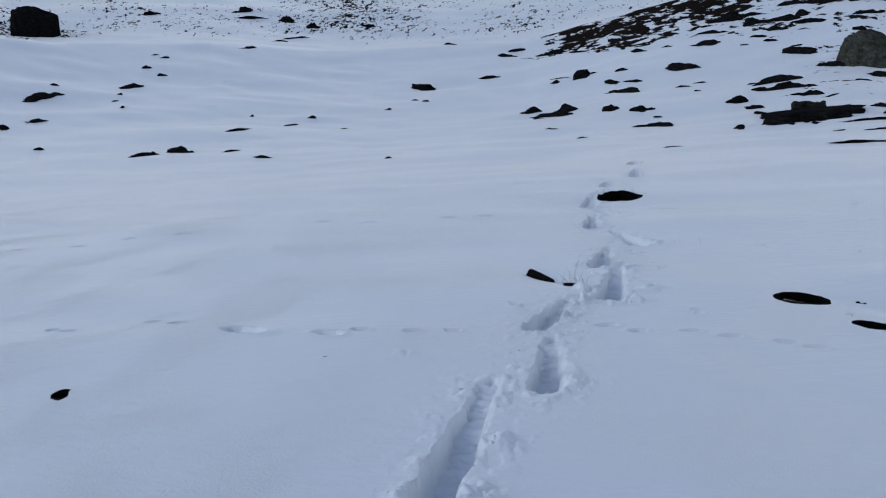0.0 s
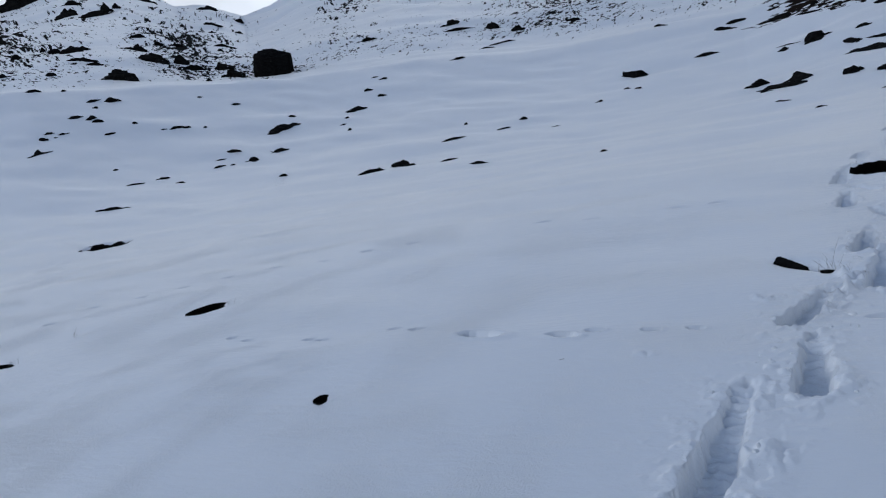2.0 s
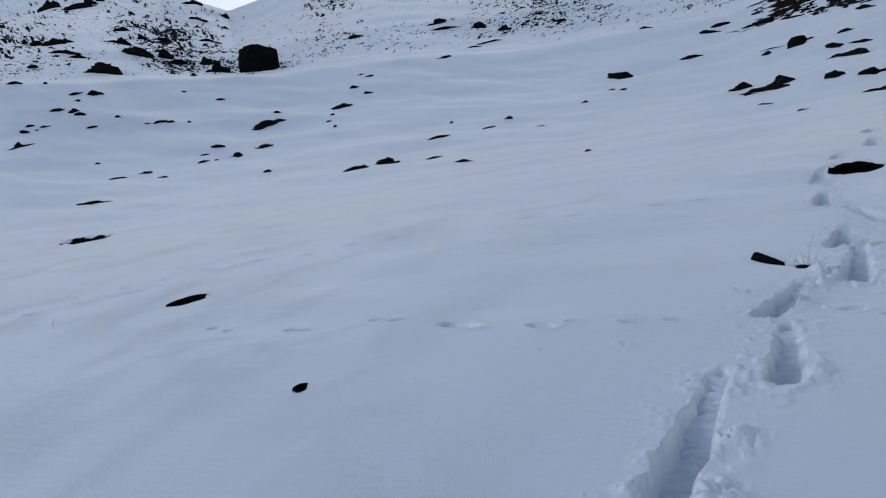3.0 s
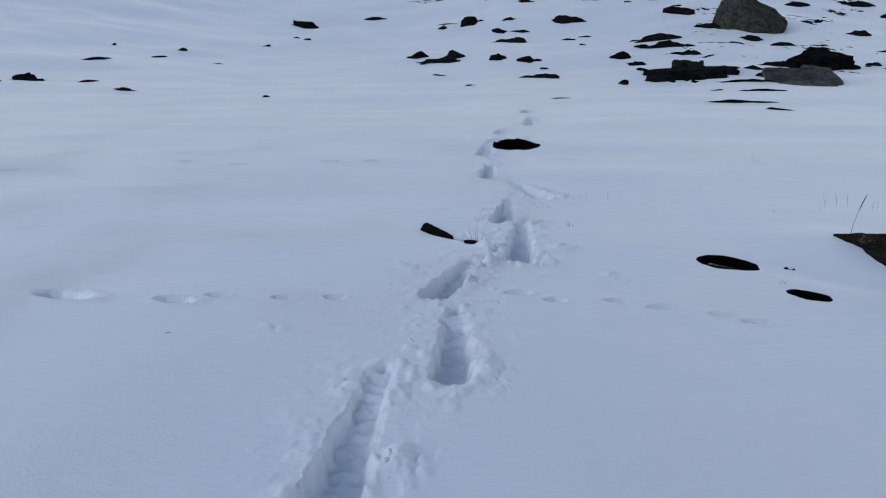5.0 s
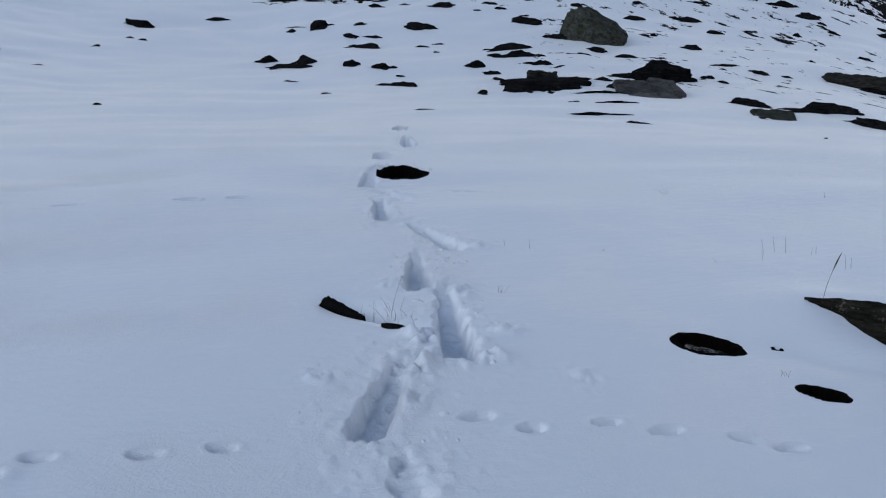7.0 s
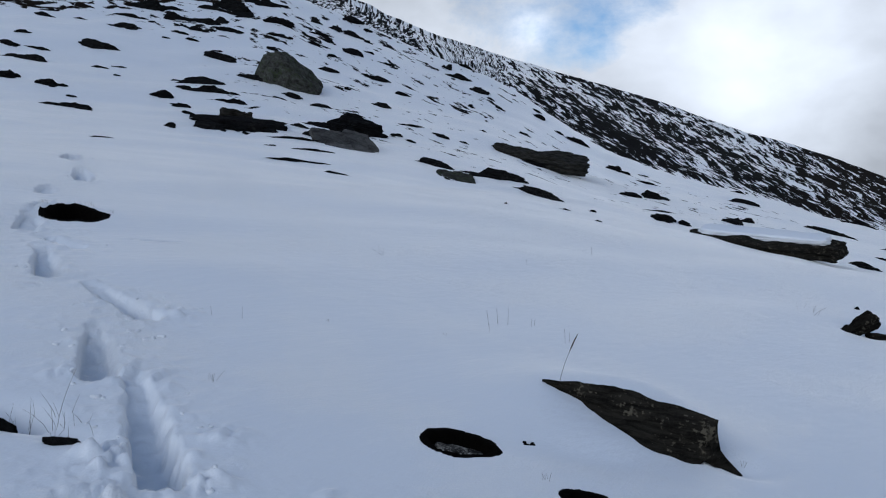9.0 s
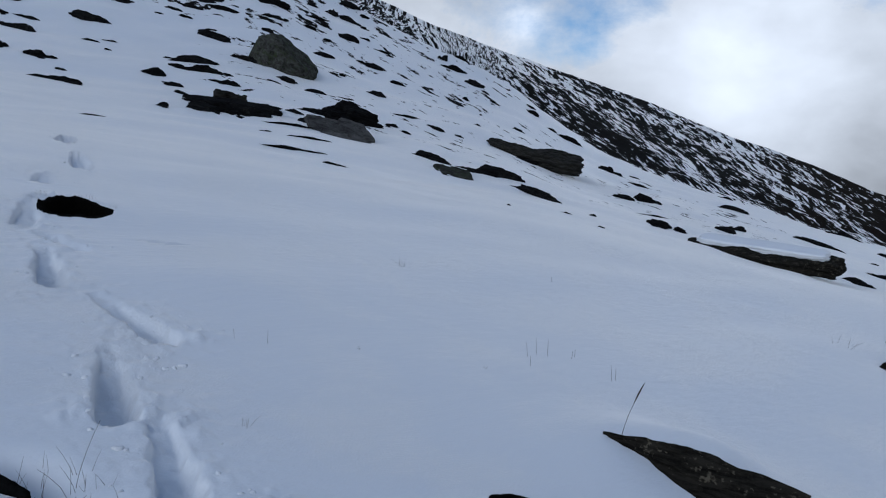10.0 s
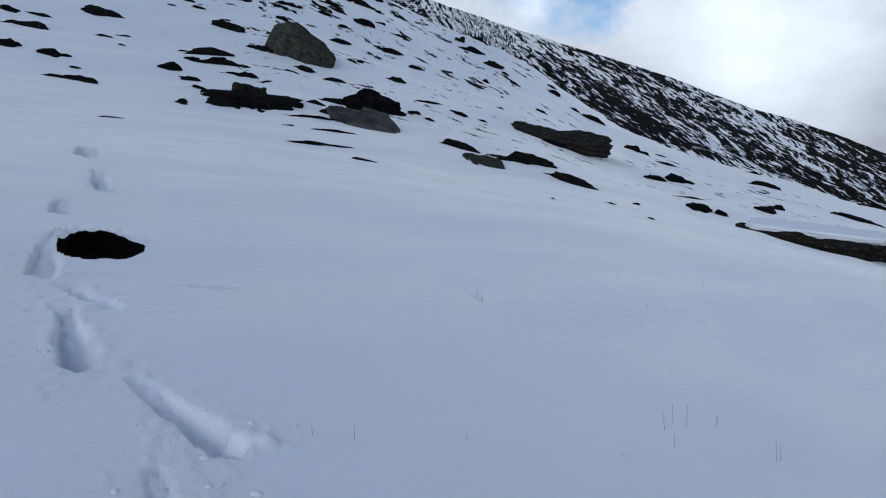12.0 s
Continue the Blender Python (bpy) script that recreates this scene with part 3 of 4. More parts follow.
def slab_shape(length, width, thick, seed, level=56, wear=1.0):
    """A bedded slab of rock: a box with worn edges, stepped layers and a broken outline."""
    rng = np.random.default_rng(seed)
    nx, ny, nz = level, 22, 12
    o = rng.uniform(-40, 40, 2)
    index, verts, faces = {}, [], []

    def vertex(i, j, k):
        if (i, j, k) not in index:
            index[(i, j, k)] = len(verts)
            verts.append((2 * i / nx - 1, 2 * j / ny - 1, 2 * k / nz - 1))
        return index[(i, j, k)]

    for i in range(nx):
        for j in range(ny):
            faces.append((vertex(i, j, 0), vertex(i, j + 1, 0), vertex(i + 1, j + 1, 0), vertex(i + 1, j, 0)))
            faces.append((vertex(i, j, nz), vertex(i + 1, j, nz), vertex(i + 1, j + 1, nz), vertex(i, j + 1, nz)))
        for k in range(nz):
            faces.append((vertex(i, 0, k), vertex(i + 1, 0, k), vertex(i + 1, 0, k + 1), vertex(i, 0, k + 1)))
            faces.append((vertex(i, ny, k), vertex(i, ny, k + 1), vertex(i + 1, ny, k + 1), vertex(i + 1, ny, k)))
    for j in range(ny):
        for k in range(nz):
            faces.append((vertex(0, j, k), vertex(0, j, k + 1), vertex(0, j + 1, k + 1), vertex(0, j + 1, k)))
            faces.append((vertex(nx, j, k), vertex(nx, j + 1, k), vertex(nx, j + 1, k + 1), vertex(nx, j, k + 1)))
    v = np.array(verts)
    u, w, h = v[:, 0].copy(), v[:, 1].copy(), v[:, 2].copy()
    corner = np.abs(u) ** 12 + np.abs(w) ** 12
    shrink = np.maximum(corner, 1) ** (-1 / 12)
    edge = 1 - 0.09 * np.abs(h) ** 8
    layer = 0.10 * grit(h * 5.5 + o[0], u * 0.8, seed)
    ragged = 1 + wear * 0.13 * rough(u * 3 + o[0], h * 1.5 + o[1], seed, 5) + wear * layer
    v[:, 0] = u * shrink * edge * (1 + 0.07 * rough(w * 2 + o[1], h * 2, seed + 3, 3))
    v[:, 1] = w * shrink * edge * ragged
    v[:, 2] = h * (1 + wear * 0.22 * rough(u * 1.8 + o[0], w * 1.2, seed + 7, 4)) + wear * 0.20 * rough(u * 3.4, w * 2.5 + o[1], seed + 9, 5)
    return v * np.array((length / 2, width / 2, thick / 2)), faces


def slab(name, x, y, z, length, width, thick, turn, tilt, material, label, seed, taper=0.0, category="rock"):
    """A slab laid with its middle at x, y, z; tilt: about its length and about its width; taper: how much thinner its far end is."""
    v, faces = slab_shape(length, width, thick, seed)
    if taper:
        s = v[:, 0] / length + 0.5
        slim = taper * np.clip(1 - s, 0, 1.1)
        v[:, 1] *= 1 - slim
        v[:, 2] *= 1 - 0.3 * slim
    ob = new(name, mesh_of(name, v, faces, material))
    ob.matrix_world = Matrix.Translation((x, y, z)) @ pose(0, 0, 0, 0, 0, turn) @ pose(0, 0, 0, tilt[0], tilt[1], 0)
    return tagged(ob, label, category)


def broken_slab(x, y, z, turn, tilt, material, label):
    """A leaning slab that frost has split into pieces lying close together."""
    root = new("rock_slab")
    root.matrix_world = Matrix.Translation((x, y, z)) @ pose(0, 0, 0, 0, 0, turn) @ pose(0, 0, 0, tilt[0], tilt[1], 0)
    tagged(root, label, "rock")
    for k, (px, py, long, wide, spin) in enumerate(((-0.62, 0.10, 1.25, 1.05, 6), (0.42, 0.22, 0.95, 1.25, -9), (-0.35, -0.58, 1.05, 0.36, 14), (0.62, -0.58, 0.80, 0.40, -12), (0.98, 0.05, 0.34, 0.8, 20))):
        v, faces = slab_shape(long * 1.07, wide * 1.07, 0.2, 100 + k, 24, 0.2)
        piece = part("slab_piece", mesh_of("slab_piece", v, faces, material), root)
        piece.matrix_local = pose(px, py, 0.015 * (k % 3), 0, 2 - k, spin)
    return root


def wedge(x, y, z, turn, length, material, label):
    """A wedge of bedded rock: a thin tip at x, y, z, a long face that leans back to a ridge, and a broken end."""
    ns, nc = 90, 60
    s, c = (v.ravel() for v in np.meshgrid(np.linspace(0, 1, ns), np.linspace(0, 1, nc), indexing="ij"))
    out = 0.015 + 0.19 * smooth(s * 1.15 - 0.12) - 0.05 * smooth((s - 0.8) / 0.2)
    rise = 0.045 * np.sin(math.pi * s) - 0.012 * s
    foot = -0.09 - 0.19 * s
    # across: buried foot, long face, worn shoulder, ridge, buried back
    lean = np.interp(c, (0, 0.15, 0.68, 0.80, 1), (-1.05, -1.0, -0.20, 0.04, 0.9))
    up = np.interp(c, (0, 0.15, 0.68, 0.80, 1), (-0.45, 0.0, 0.80, 1.0, -0.3))
    v = lean * np.where(lean < 0, out, 0.14 * np.minimum(1, s * 3 + 0.1))
    h = foot + (rise - foot) * up
    beds = grit(up * 9 + s * 1.2, s * 2.3, 15)
    v = v - 0.010 * beds * (up > -0.1) - 0.012 * rough(s * 7, up * 5, 19, 4) * (s > 0.03)
    h = h + 0.010 * rough(s * 6, c * 5, 21, 4) * smooth(s * 8)
    u = length * s * (1 - 0.13 * np.clip(-lean, 0, 1)) + 0.24 * np.clip(0.5 - up, 0, 0.8) * smooth((lean + 0.7) / 0.7) * s ** 6
    verts = list(zip(u, v, h))
    faces = [(i * nc + k, (i + 1) * nc + k, (i + 1) * nc + k + 1, i * nc + k + 1) for i in range(ns - 1) for k in range(nc - 1)]
    # the end face, in rings towards its middle
    ring = [(ns - 1) * nc + k for k in range(nc)]
    rim = np.array(verts[-nc:])
    mid = rim.mean(0) + np.array((0.015, 0, 0))
    for step in (0.8, 0.6, 0.4, 0.2):
        rows = mid + (rim - mid) * step
        rows[:, 0] += 0.014 * rough(rows[:, 1] * 30, rows[:, 2] * 42, 27, 3) + 0.01 * (1 - step)
        first = len(verts)
        verts += [tuple(p) for p in rows]
        faces += [(ring[k], first + k, first + k + 1, ring[k + 1]) for k in range(nc - 1)]
        ring = [first + k for k in range(nc)]
    verts.append(tuple(mid))
    faces += [(ring[k], len(verts) - 1, ring[k + 1]) for k in range(nc - 1)]
    ob = new("rock_slab", mesh_of("rock_slab", verts, faces, material))
    ob.data.set_sharp_from_angle(angle=radians(30))
    ob.matrix_world = Matrix.Translation((x, y, z)) @ pose(0, 0, 0, 0, 0, turn)
    return tagged(ob, label, "rock")


def tube(points, radii, sides=5):
    """Vertices and faces of a thin stem along points."""
    verts, faces = [], []
    for i, (p, r) in enumerate(zip(points, radii)):
        a = Vector(points[min(i + 1, len(points) - 1)]) - Vector(points[max(i - 1, 0)])
        m = a.to_track_quat("Z", "Y").to_matrix()
        for k in range(sides):
            t = 2 * math.pi * k / sides
            verts.append(Vector(p) + m @ Vector((r * math.cos(t), r * math.sin(t), 0)))
        if i:
            for k in range(sides):
                a0, b0 = (i - 1) * sides + k, (i - 1) * sides + (k + 1) % sides
                faces.append((a0, b0, b0 + sides, a0 + sides))
    return verts, faces


def stalk(x, y, tall, lean, way, seed_head=False, thick=0.0009, label=""):
    """A dry stalk standing in the snow, leaning by lean towards way degrees."""
    root = new("grass_stalk")
    root.location = (x, y, height(x, y) - 0.02)
    tagged(root, label or "thin dry brown grass stalk standing in snow", "grass", "stalks in the snow")
    dx, dy = math.cos(radians(way)) * lean, math.sin(radians(way)) * lean
    pts = [(dx * s ** 1.6, dy * s ** 1.6, (tall + 0.02) * s) for s in (0, 0.2, 0.4, 0.6, 0.8, 1.0)]
    part("stem", mesh_of("stem", *tube(pts, [thick * (1.2 - 0.6 * s) for s in (0, .2, .4, .6, .8, 1)]), STRAW), root)
    if seed_head:
        tip = Vector(pts[-1])
        along = (tip - Vector(pts[-2])).normalized()
        pts = [tip + along * (0.10 * s) - Vector((0, 0, 0.012 * s * s)) for s in (-0.25, 0, 0.25, 0.5, 0.75, 1)]
        part("seed_head", mesh_of("seed_head", *tube(pts, [0.0008, 0.003, 0.004, 0.0035, 0.0025, 0.0006], 6), STRAW), root, "nodding brown seed head")
    return root


def tuft(x, y, tall, count, spread, seed):
    """A few dry blades from one root."""
    rng = random.Random(seed)
    root = new("grass_tuft")
    root.location = (x, y, height(x, y) - 0.02)
    tagged(root, "sparse tuft of dry brown blades in snow", "grass", "tufts in the snow")
    for _ in range(count):
        bx, by = rng.uniform(-spread, spread), rng.uniform(-spread, spread)
        lx, ly, h = rng.gauss(0, 0.35) * tall, rng.gauss(0, 0.35) * tall, tall * rng.uniform(0.5, 1.1)
        pts = [(bx + lx * s ** 1.5, by + ly * s ** 1.5, (h + 0.02) * s) for s in (0, 0.35, 0.7, 1.0)]
        part("blade", mesh_of("blade", *tube(pts, [0.0008, 0.0008, 0.0006, 0.0003], 4), STRAW), root)
    return root


# ---- ground: one sheet from underfoot to beyond the crest ----


def build_ground():
    cx, cy = 0.2, -0.5
    az = np.concatenate((np.arange(-180, -62, 4.0), np.arange(-62, -8, 0.2), np.arange(-8, 20, 0.1), np.arange(20, 90, 0.2), np.arange(90, 180, 4.0)))
    radii = [0.25, 0.6, 1.0, 1.3]
    while radii[-1] < 3000:
        r = radii[-1]
        radii.append(r * (1.0030 if 2.2 < r < 11 else 1.0046 if 1.9 < r < 13 else 1.0125))
    radii = np.array(radii)
    na, nr = len(az), len(radii)
    a, r = np.meshgrid(np.radians(az), radii)
    x, y = (cx + r * np.sin(a)).ravel(), (cy + r * np.cos(a)).ravel()
    z, soil, pit = surface(x, y)
    bare, moor, grain = share_bare(x, y)
    x, y, z = np.append(x, cx), np.append(y, cy), np.append(z, float(lay(cx, cy)))
    soil, pit, bare, moor = (np.append(v, 0) for v in (soil, pit, bare, moor))
    grain = np.vstack((grain, (0, 0, 0)))
    i, j = np.meshgrid(np.arange(nr - 1), np.arange(na), indexing="ij")
    k = (j + 1) % na
    quads = np.stack((i * na + j, i * na + k, (i + 1) * na + k, (i + 1) * na + j), -1).reshape(-1, 4)
    hub = nr * na
    tris = np.stack((np.full(na, hub), np.arange(na), (np.arange(na) + 1) % na), -1)[:, ::-1]
    me = bpy.data.meshes.new("ground")
    me.vertices.add(len(x))
    me.vertices.foreach_set("co", np.stack((x, y, z), -1).astype(np.float32).ravel())
    me.loops.add(quads.size + tris.size)
    me.loops.foreach_set("vertex_index", np.concatenate((quads.ravel(), tris.ravel())).astype(np.int32))
    me.polygons.add(len(quads) + len(tris))
    starts = np.concatenate((np.arange(len(quads)) * 4, quads.size + np.arange(len(tris)) * 3))
    me.polygons.foreach_set("loop_start", starts.astype(np.int32))
    me.polygons.foreach_set("use_smooth", np.ones(len(starts), bool))
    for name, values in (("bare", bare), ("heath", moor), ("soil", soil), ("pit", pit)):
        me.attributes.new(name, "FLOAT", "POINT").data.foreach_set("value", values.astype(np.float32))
    me.attributes.new("grain", "FLOAT_VECTOR", "POINT").data.foreach_set("vector", grain.astype(np.float32).ravel())
    me.materials.append(SNOW_GROUND)
    me.update(calc_edges=True)
    me.validate()
    return tagged(new("ground", me), "snow-covered mountainside with boot holes and bare scree", "ground", kind="structure")


# ---- large rocks ----
rock(21.5, 40.7, 4.5, 3.2, 1.5, -30, "large rounded grey boulder with green lichen on the snow", GREY_ROCK, "boulder", 0.05, level=5, planes=46, jag=0.05, tilt=(0, 13), pitch=0.3, tops=1, patch=False, category="boulder")
rock(-46.9, 79.8, 4.9, 4.0, 3.1, 28, "big square black crag block at the foot of the mountain", DARK_ROCK, "crag", 0.04, level=5, planes=9, pitch=0.15, patch=False, category="crag")
broken_slab(16.0, 26.4, 3.44, -20, (33, 5), SLAB_ROCK, "pale grey slab cracked into pieces leaning on a dark outcrop")
rock(13.35, 29.5, 3.2, 2.2, 0.36, -20, "long dark layered ledge under a square block", DARK_ROCK, lumps=0.3, patch=False, jag=0.12)
slab("rock_block", 13.5, 30.5, 4.36, 1.2, 0.8, 0.40, -18, (4, 3), BED_ROCK, "grey square-edged block resting on a dark outcrop", 8)
slab("rock_slab", 31.5, 30.3, 3.95, 5.3, 2.3, 0.85, -44, (14, 6), BED_ROCK, "long brownish-grey bedded slab lying on the snowy slope", 12, 0.35)
slab("rock_slab", 20.57, 12.25, 0.76, 4.0, 1.6, 0.40, -72, (8, 1.5), NEAR_ROCK, "long dark bedded slab with snow lying on top", 14)
cap, cap_faces = slab_shape(3.3, 1.2, 0.22, 61, 40, 0.35)
tagged(new("snow_cap", mesh_of("snow_cap", cap, cap_faces, SNOW)), "smooth pad of snow lying on a long rock slab", "snow").matrix_world = Matrix.Translation((20.85, 12.35, 1.03)) @ pose(0, 0, 0, 0, 0, -72) @ pose(0, 0, 0, 8, 1.5, 0)
slab("rock_slab", 17.2, 21.4, 2.2, 1.3, 1.3, 0.3, -36, (16, 4), GREY_ROCK, "grey slab between dark rocks in snow", 17)
# stones close to the trail
wedge(3.13, 5.16, 0.705, -80.0, 0.92, NEAR_ROCK, "dark bedded wedge of rock half buried in snow")
rock(2.29, 4.89, 0.31, 0.25, 0.08, -48, "dark stone with white lichen at the bottom of a thaw hole", SPOT_ROCK, lumps=0.1)
slab("rock_slab", 0.68, 5.79, 0.70, 0.34, 0.07, 0.10, 118, (12, -10), DARK_ROCK, "dark wedge-shaped stone beside a hollow in the snow", 31, 0.75)
rock(0.88, 5.47, 0.16, 0.05, 0.03, -40, "dark sliver of stone at the edge of a hollow", DARK_ROCK)
slab("rock", 7.28, 5.06, height(7.28, 5.06) + 0.07, 0.34, 0.13, 0.13, -42, (18, -32), NEAR_ROCK, "small dark tilted stone standing out of the snow", 41, 0.4)
rock(7.55, 4.90, 0.46, 0.14, 0.05, -38, "low dark stone beside a tilted one", NEAR_ROCK)
# ---- rocks over the slope and crags on the mountain ----
rock(12.61, 57.01, 2.04, 0.96, 0.22, -52)
rock(13.36, 58.21, 1.54, 0.42, 0.10, -14)
rock(14.57, 56.04, 1.27, 0.41, 0.09, -45)
rock(16.61, 53.21, 2.59, 1.31, 0.29, -32)
rock(10.14, 50.69, 0.94, 0.60, 0.14, -33)
rock(9.11, 48.57, 1.57, 0.92, 0.21, -48)
rock(10.36, 47.70, 2.10, 0.57, 0.13, -48)
rock(9.33, 45.20, 2.93, 1.17, 0.26, -44)
rock(13.25, 48.23, 3.28, 1.39, 0.31, -47)
rock(7.22, 39.22, 1.18, 1.11, 0.31, -50)
rock(8.38, 37.56, 1.74, 1.13, 0.25, -50)
rock(7.92, 32.47, 2.67, 0.75, 0.17, -53)
rock(8.79, 35.66, 0.58, 0.33, 0.08, -42)
rock(5.97, 22.21, 0.69, 0.15, 0.03, -30)
rock(12.11, 43.39, 1.21, 0.42, 0.09, -37)
rock(13.27, 43.64, 1.08, 0.32, 0.07, -12)
rock(12.29, 41.22, 0.43, 0.30, 0.07, -23)
rock(20.02, 46.69, 2.40, 1.42, 0.32, -35)
rock(20.48, 47.91, 0.93, 0.37, 0.08, -27)
rock(20.40, 59.20, 3.29, 2.36, 0.53, -33)
rock(21.85, 58.88, 2.55, 0.90, 0.20, -38)
rock(20.77, 56.54, 2.31, 1.84, 0.42, -60)
rock(22.42, 54.77, 4.63, 1.40, 0.31, -52)
rock(23.67, 54.73, 1.31, 1.24, 0.38, -63)
rock(24.45, 58.72, 2.71, 1.06, 0.24, -41)
rock(26.53, 58.30, 4.55, 3.02, 0.68, -64)
rock(29.76, 59.19, 4.01, 2.05, 0.46, -27)
rock(28.21, 54.33, 2.97, 1.60, 0.36, -1)
rock(21.05, 52.92, 2.23, 1.07, 0.24, -52)
rock(23.19, 52.49, 2.85, 0.95, 0.21, -43)
rock(19.60, 51.73, 1.73, 0.65, 0.15, -57)
rock(17.91, 56.80, 2.92, 0.85, 0.19, -56)
rock(19.82, 50.36, 0.94, 0.51, 0.11, -32)
rock(18.26, 50.76, 0.81, 0.38, 0.09, -37)
rock(26.27, 51.01, 2.14, 0.68, 0.15, -14)
rock(29.20, 50.94, 1.53, 0.84, 0.19, -23)
rock(31.66, 53.90, 2.54, 0.75, 0.17, -5)
rock(31.33, 52.34, 1.20, 1.01, 0.23, -17)
rock(35.02, 56.84, 1.80, 1.59, 0.36, 4)
rock(36.06, 56.23, 2.46, 1.75, 0.39, -69)
rock(38.74, 60.01, 2.87, 1.37, 0.31, 1)
rock(39.12, 58.35, 1.23, 0.84, 0.19, -28)
rock(36.74, 54.75, 0.95, 0.90, 0.21, -74)
rock(32.86, 50.95, 2.50, 1.57, 0.35, -13)
rock(34.82, 51.56, 1.30, 0.59, 0.13, -18)
rock(33.22, 57.31, 1.47, 0.79, 0.18, 7)
rock(29.69, 49.15, 1.58, 0.54, 0.12, 6)
rock(27.52, 46.01, 1.81, 1.01, 0.23, -4)
rock(30.79, 46.55, 0.97, 0.53, 0.12, -26)
rock(31.71, 45.82, 2.56, 1.05, 0.24, -9)
rock(26.06, 41.54, 0.66, 0.57, 0.13, -13)
rock(24.56, 48.25, 1.72, 0.77, 0.17, -64)
rock(20.16, 37.77, 1.32, 1.08, 0.24, -28)
rock(20.92, 36.16, 1.73, 0.67, 0.15, -13)
rock(26.44, 38.29, 1.41, 0.97, 0.22, -49)
rock(19.73, 41.45, 2.05, 0.85, 0.19, -65)
rock(35.22, 49.90, 1.74, 0.58, 0.13, -12)
rock(22.16, 31.57, 0.33, 0.31, 0.10, -51)
rock(15.96, 40.29, 3.09, 1.19, 0.27, -15)
rock(15.60, 37.57, 2.92, 1.39, 0.31, -47)
rock(14.58, 38.34, 1.53, 0.56, 0.13, -61)
rock(15.72, 35.48, 1.78, 0.71, 0.16, -32)
rock(12.83, 36.20, 1.41, 1.22, 0.27, -59)
rock(12.84, 34.44, 1.38, 0.67, 0.15, -50)
rock(12.08, 31.80, 0.84, 0.46, 0.10, -56)
rock(9.92, 27.92, 0.64, 0.59, 0.13, -60)
rock(11.09, 21.47, 2.61, 0.32, 0.07, 5)
rock(13.18, 24.03, 1.62, 0.30, 0.07, -14)
rock(10.77, 18.94, 0.86, 0.28, 0.06, -7)
rock(11.93, 24.60, 0.46, 0.18, 0.04, -14)
rock(11.29, 27.93, 1.64, 1.20, 0.27, -21)
rock(12.21, 27.78, 1.82, 1.54, 0.35, -21)
rock(13.60, 28.26, 1.74, 1.39, 0.31, -42)
rock(15.94, 28.07, 2.50, 1.44, 0.32, 7)
rock(19.44, 31.06, 5.34, 3.24, 0.73, 4)
rock(13.74, 26.54, 2.30, 0.33, 0.08, -12)
rock(15.86, 29.60, 0.84, 0.61, 0.14, -39)
rock(31.76, 43.30, 1.50, 0.88, 0.20, -18)
rock(43.93, 52.63, 1.14, 1.08, 0.48, -80)
rock(43.77, 50.60, 3.13, 1.27, 0.29, -5)
rock(47.57, 54.01, 2.00, 1.20, 0.27, -4)
rock(43.08, 47.46, 2.02, 1.67, 0.37, -62)
rock(42.93, 46.08, 0.92, 0.60, 0.13, -73)
rock(38.25, 43.34, 0.82, 0.68, 0.15, -27)
rock(42.02, 44.15, 1.19, 0.72, 0.16, -23)
rock(49.43, 46.77, 1.50, 0.81, 0.18, -10)
rock(48.28, 45.30, 1.79, 1.10, 0.25, -22)
rock(39.07, 38.61, 1.38, 0.52, 0.12, -9)
rock(47.46, 42.39, 1.10, 0.75, 0.17, -44)
rock(48.86, 41.55, 3.24, 1.36, 0.31, -30)
rock(54.92, 44.53, 1.33, 0.51, 0.11, -14)
rock(25.42, 34.09, 2.19, 0.49, 0.11, -0)
rock(22.50, 31.65, 0.84, 0.54, 0.12, -40)
rock(22.29, 30.24, 0.77, 0.43, 0.10, -59)
rock(26.22, 32.58, 1.44, 0.77, 0.17, -47)
rock(27.30, 32.01, 0.65, 0.39, 0.09, -30)
rock(32.67, 36.12, 0.58, 0.34, 0.08, -48)
rock(45.23, 35.05, 2.62, 1.48, 0.33, -16)
rock(30.94, 29.87, 2.54, 1.09, 0.25, -10)
rock(18.34, 23.80, 2.06, 0.94, 0.21, -71)
rock(19.89, 22.10, 3.13, 1.39, 0.31, -17)
rock(19.34, 19.51, 2.31, 0.98, 0.22, -78)
rock(14.87, 14.65, 0.47, 0.14, 0.03, -12)
rock(16.72, 15.21, 0.25, 0.24, 0.06, -70)
rock(14.22, 13.13, 0.20, 0.13, 0.03, -72)
rock(12.15, 14.14, 0.17, 0.12, 0.03, -19)
rock(45.73, 32.64, 3.70, 0.66, 0.15, -18)
rock(33.76, 25.58, 1.83, 0.98, 0.22, -17)
rock(35.89, 25.74, 2.57, 1.54, 0.35, -18)
rock(50.92, 36.37, 2.07, 0.45, 0.10, -18)
rock(53.70, 29.47, 3.36, 1.31, 0.29, -84)
rock(74.52, 40.29, 2.29, 0.41, 0.23, -48)
rock(28.81, 20.76, 2.11, 0.33, 0.07, -19)
rock(24.14, 17.63, 1.64, 1.02, 0.23, -19)
rock(24.81, 17.24, 0.77, 0.62, 0.14, -21)
rock(31.30, 18.66, 1.25, 1.18, 0.27, -24)
rock(35.38, 19.93, 0.97, 0.92, 0.24, -25)
rock(46.49, 20.57, 3.88, 0.96, 0.22, -52)
rock(26.60, 11.72, 0.88, 0.61, 0.14, -82)
rock(80.57, 30.45, 4.80, 0.93, 0.52, -32)
rock(46.87, 20.38, 3.33, 0.85, 0.19, -79)
rock(53.57, 18.84, 1.09, 0.81, 0.18, -81)
rock(43.08, 16.15, 0.91, 0.33, 0.07, -35)
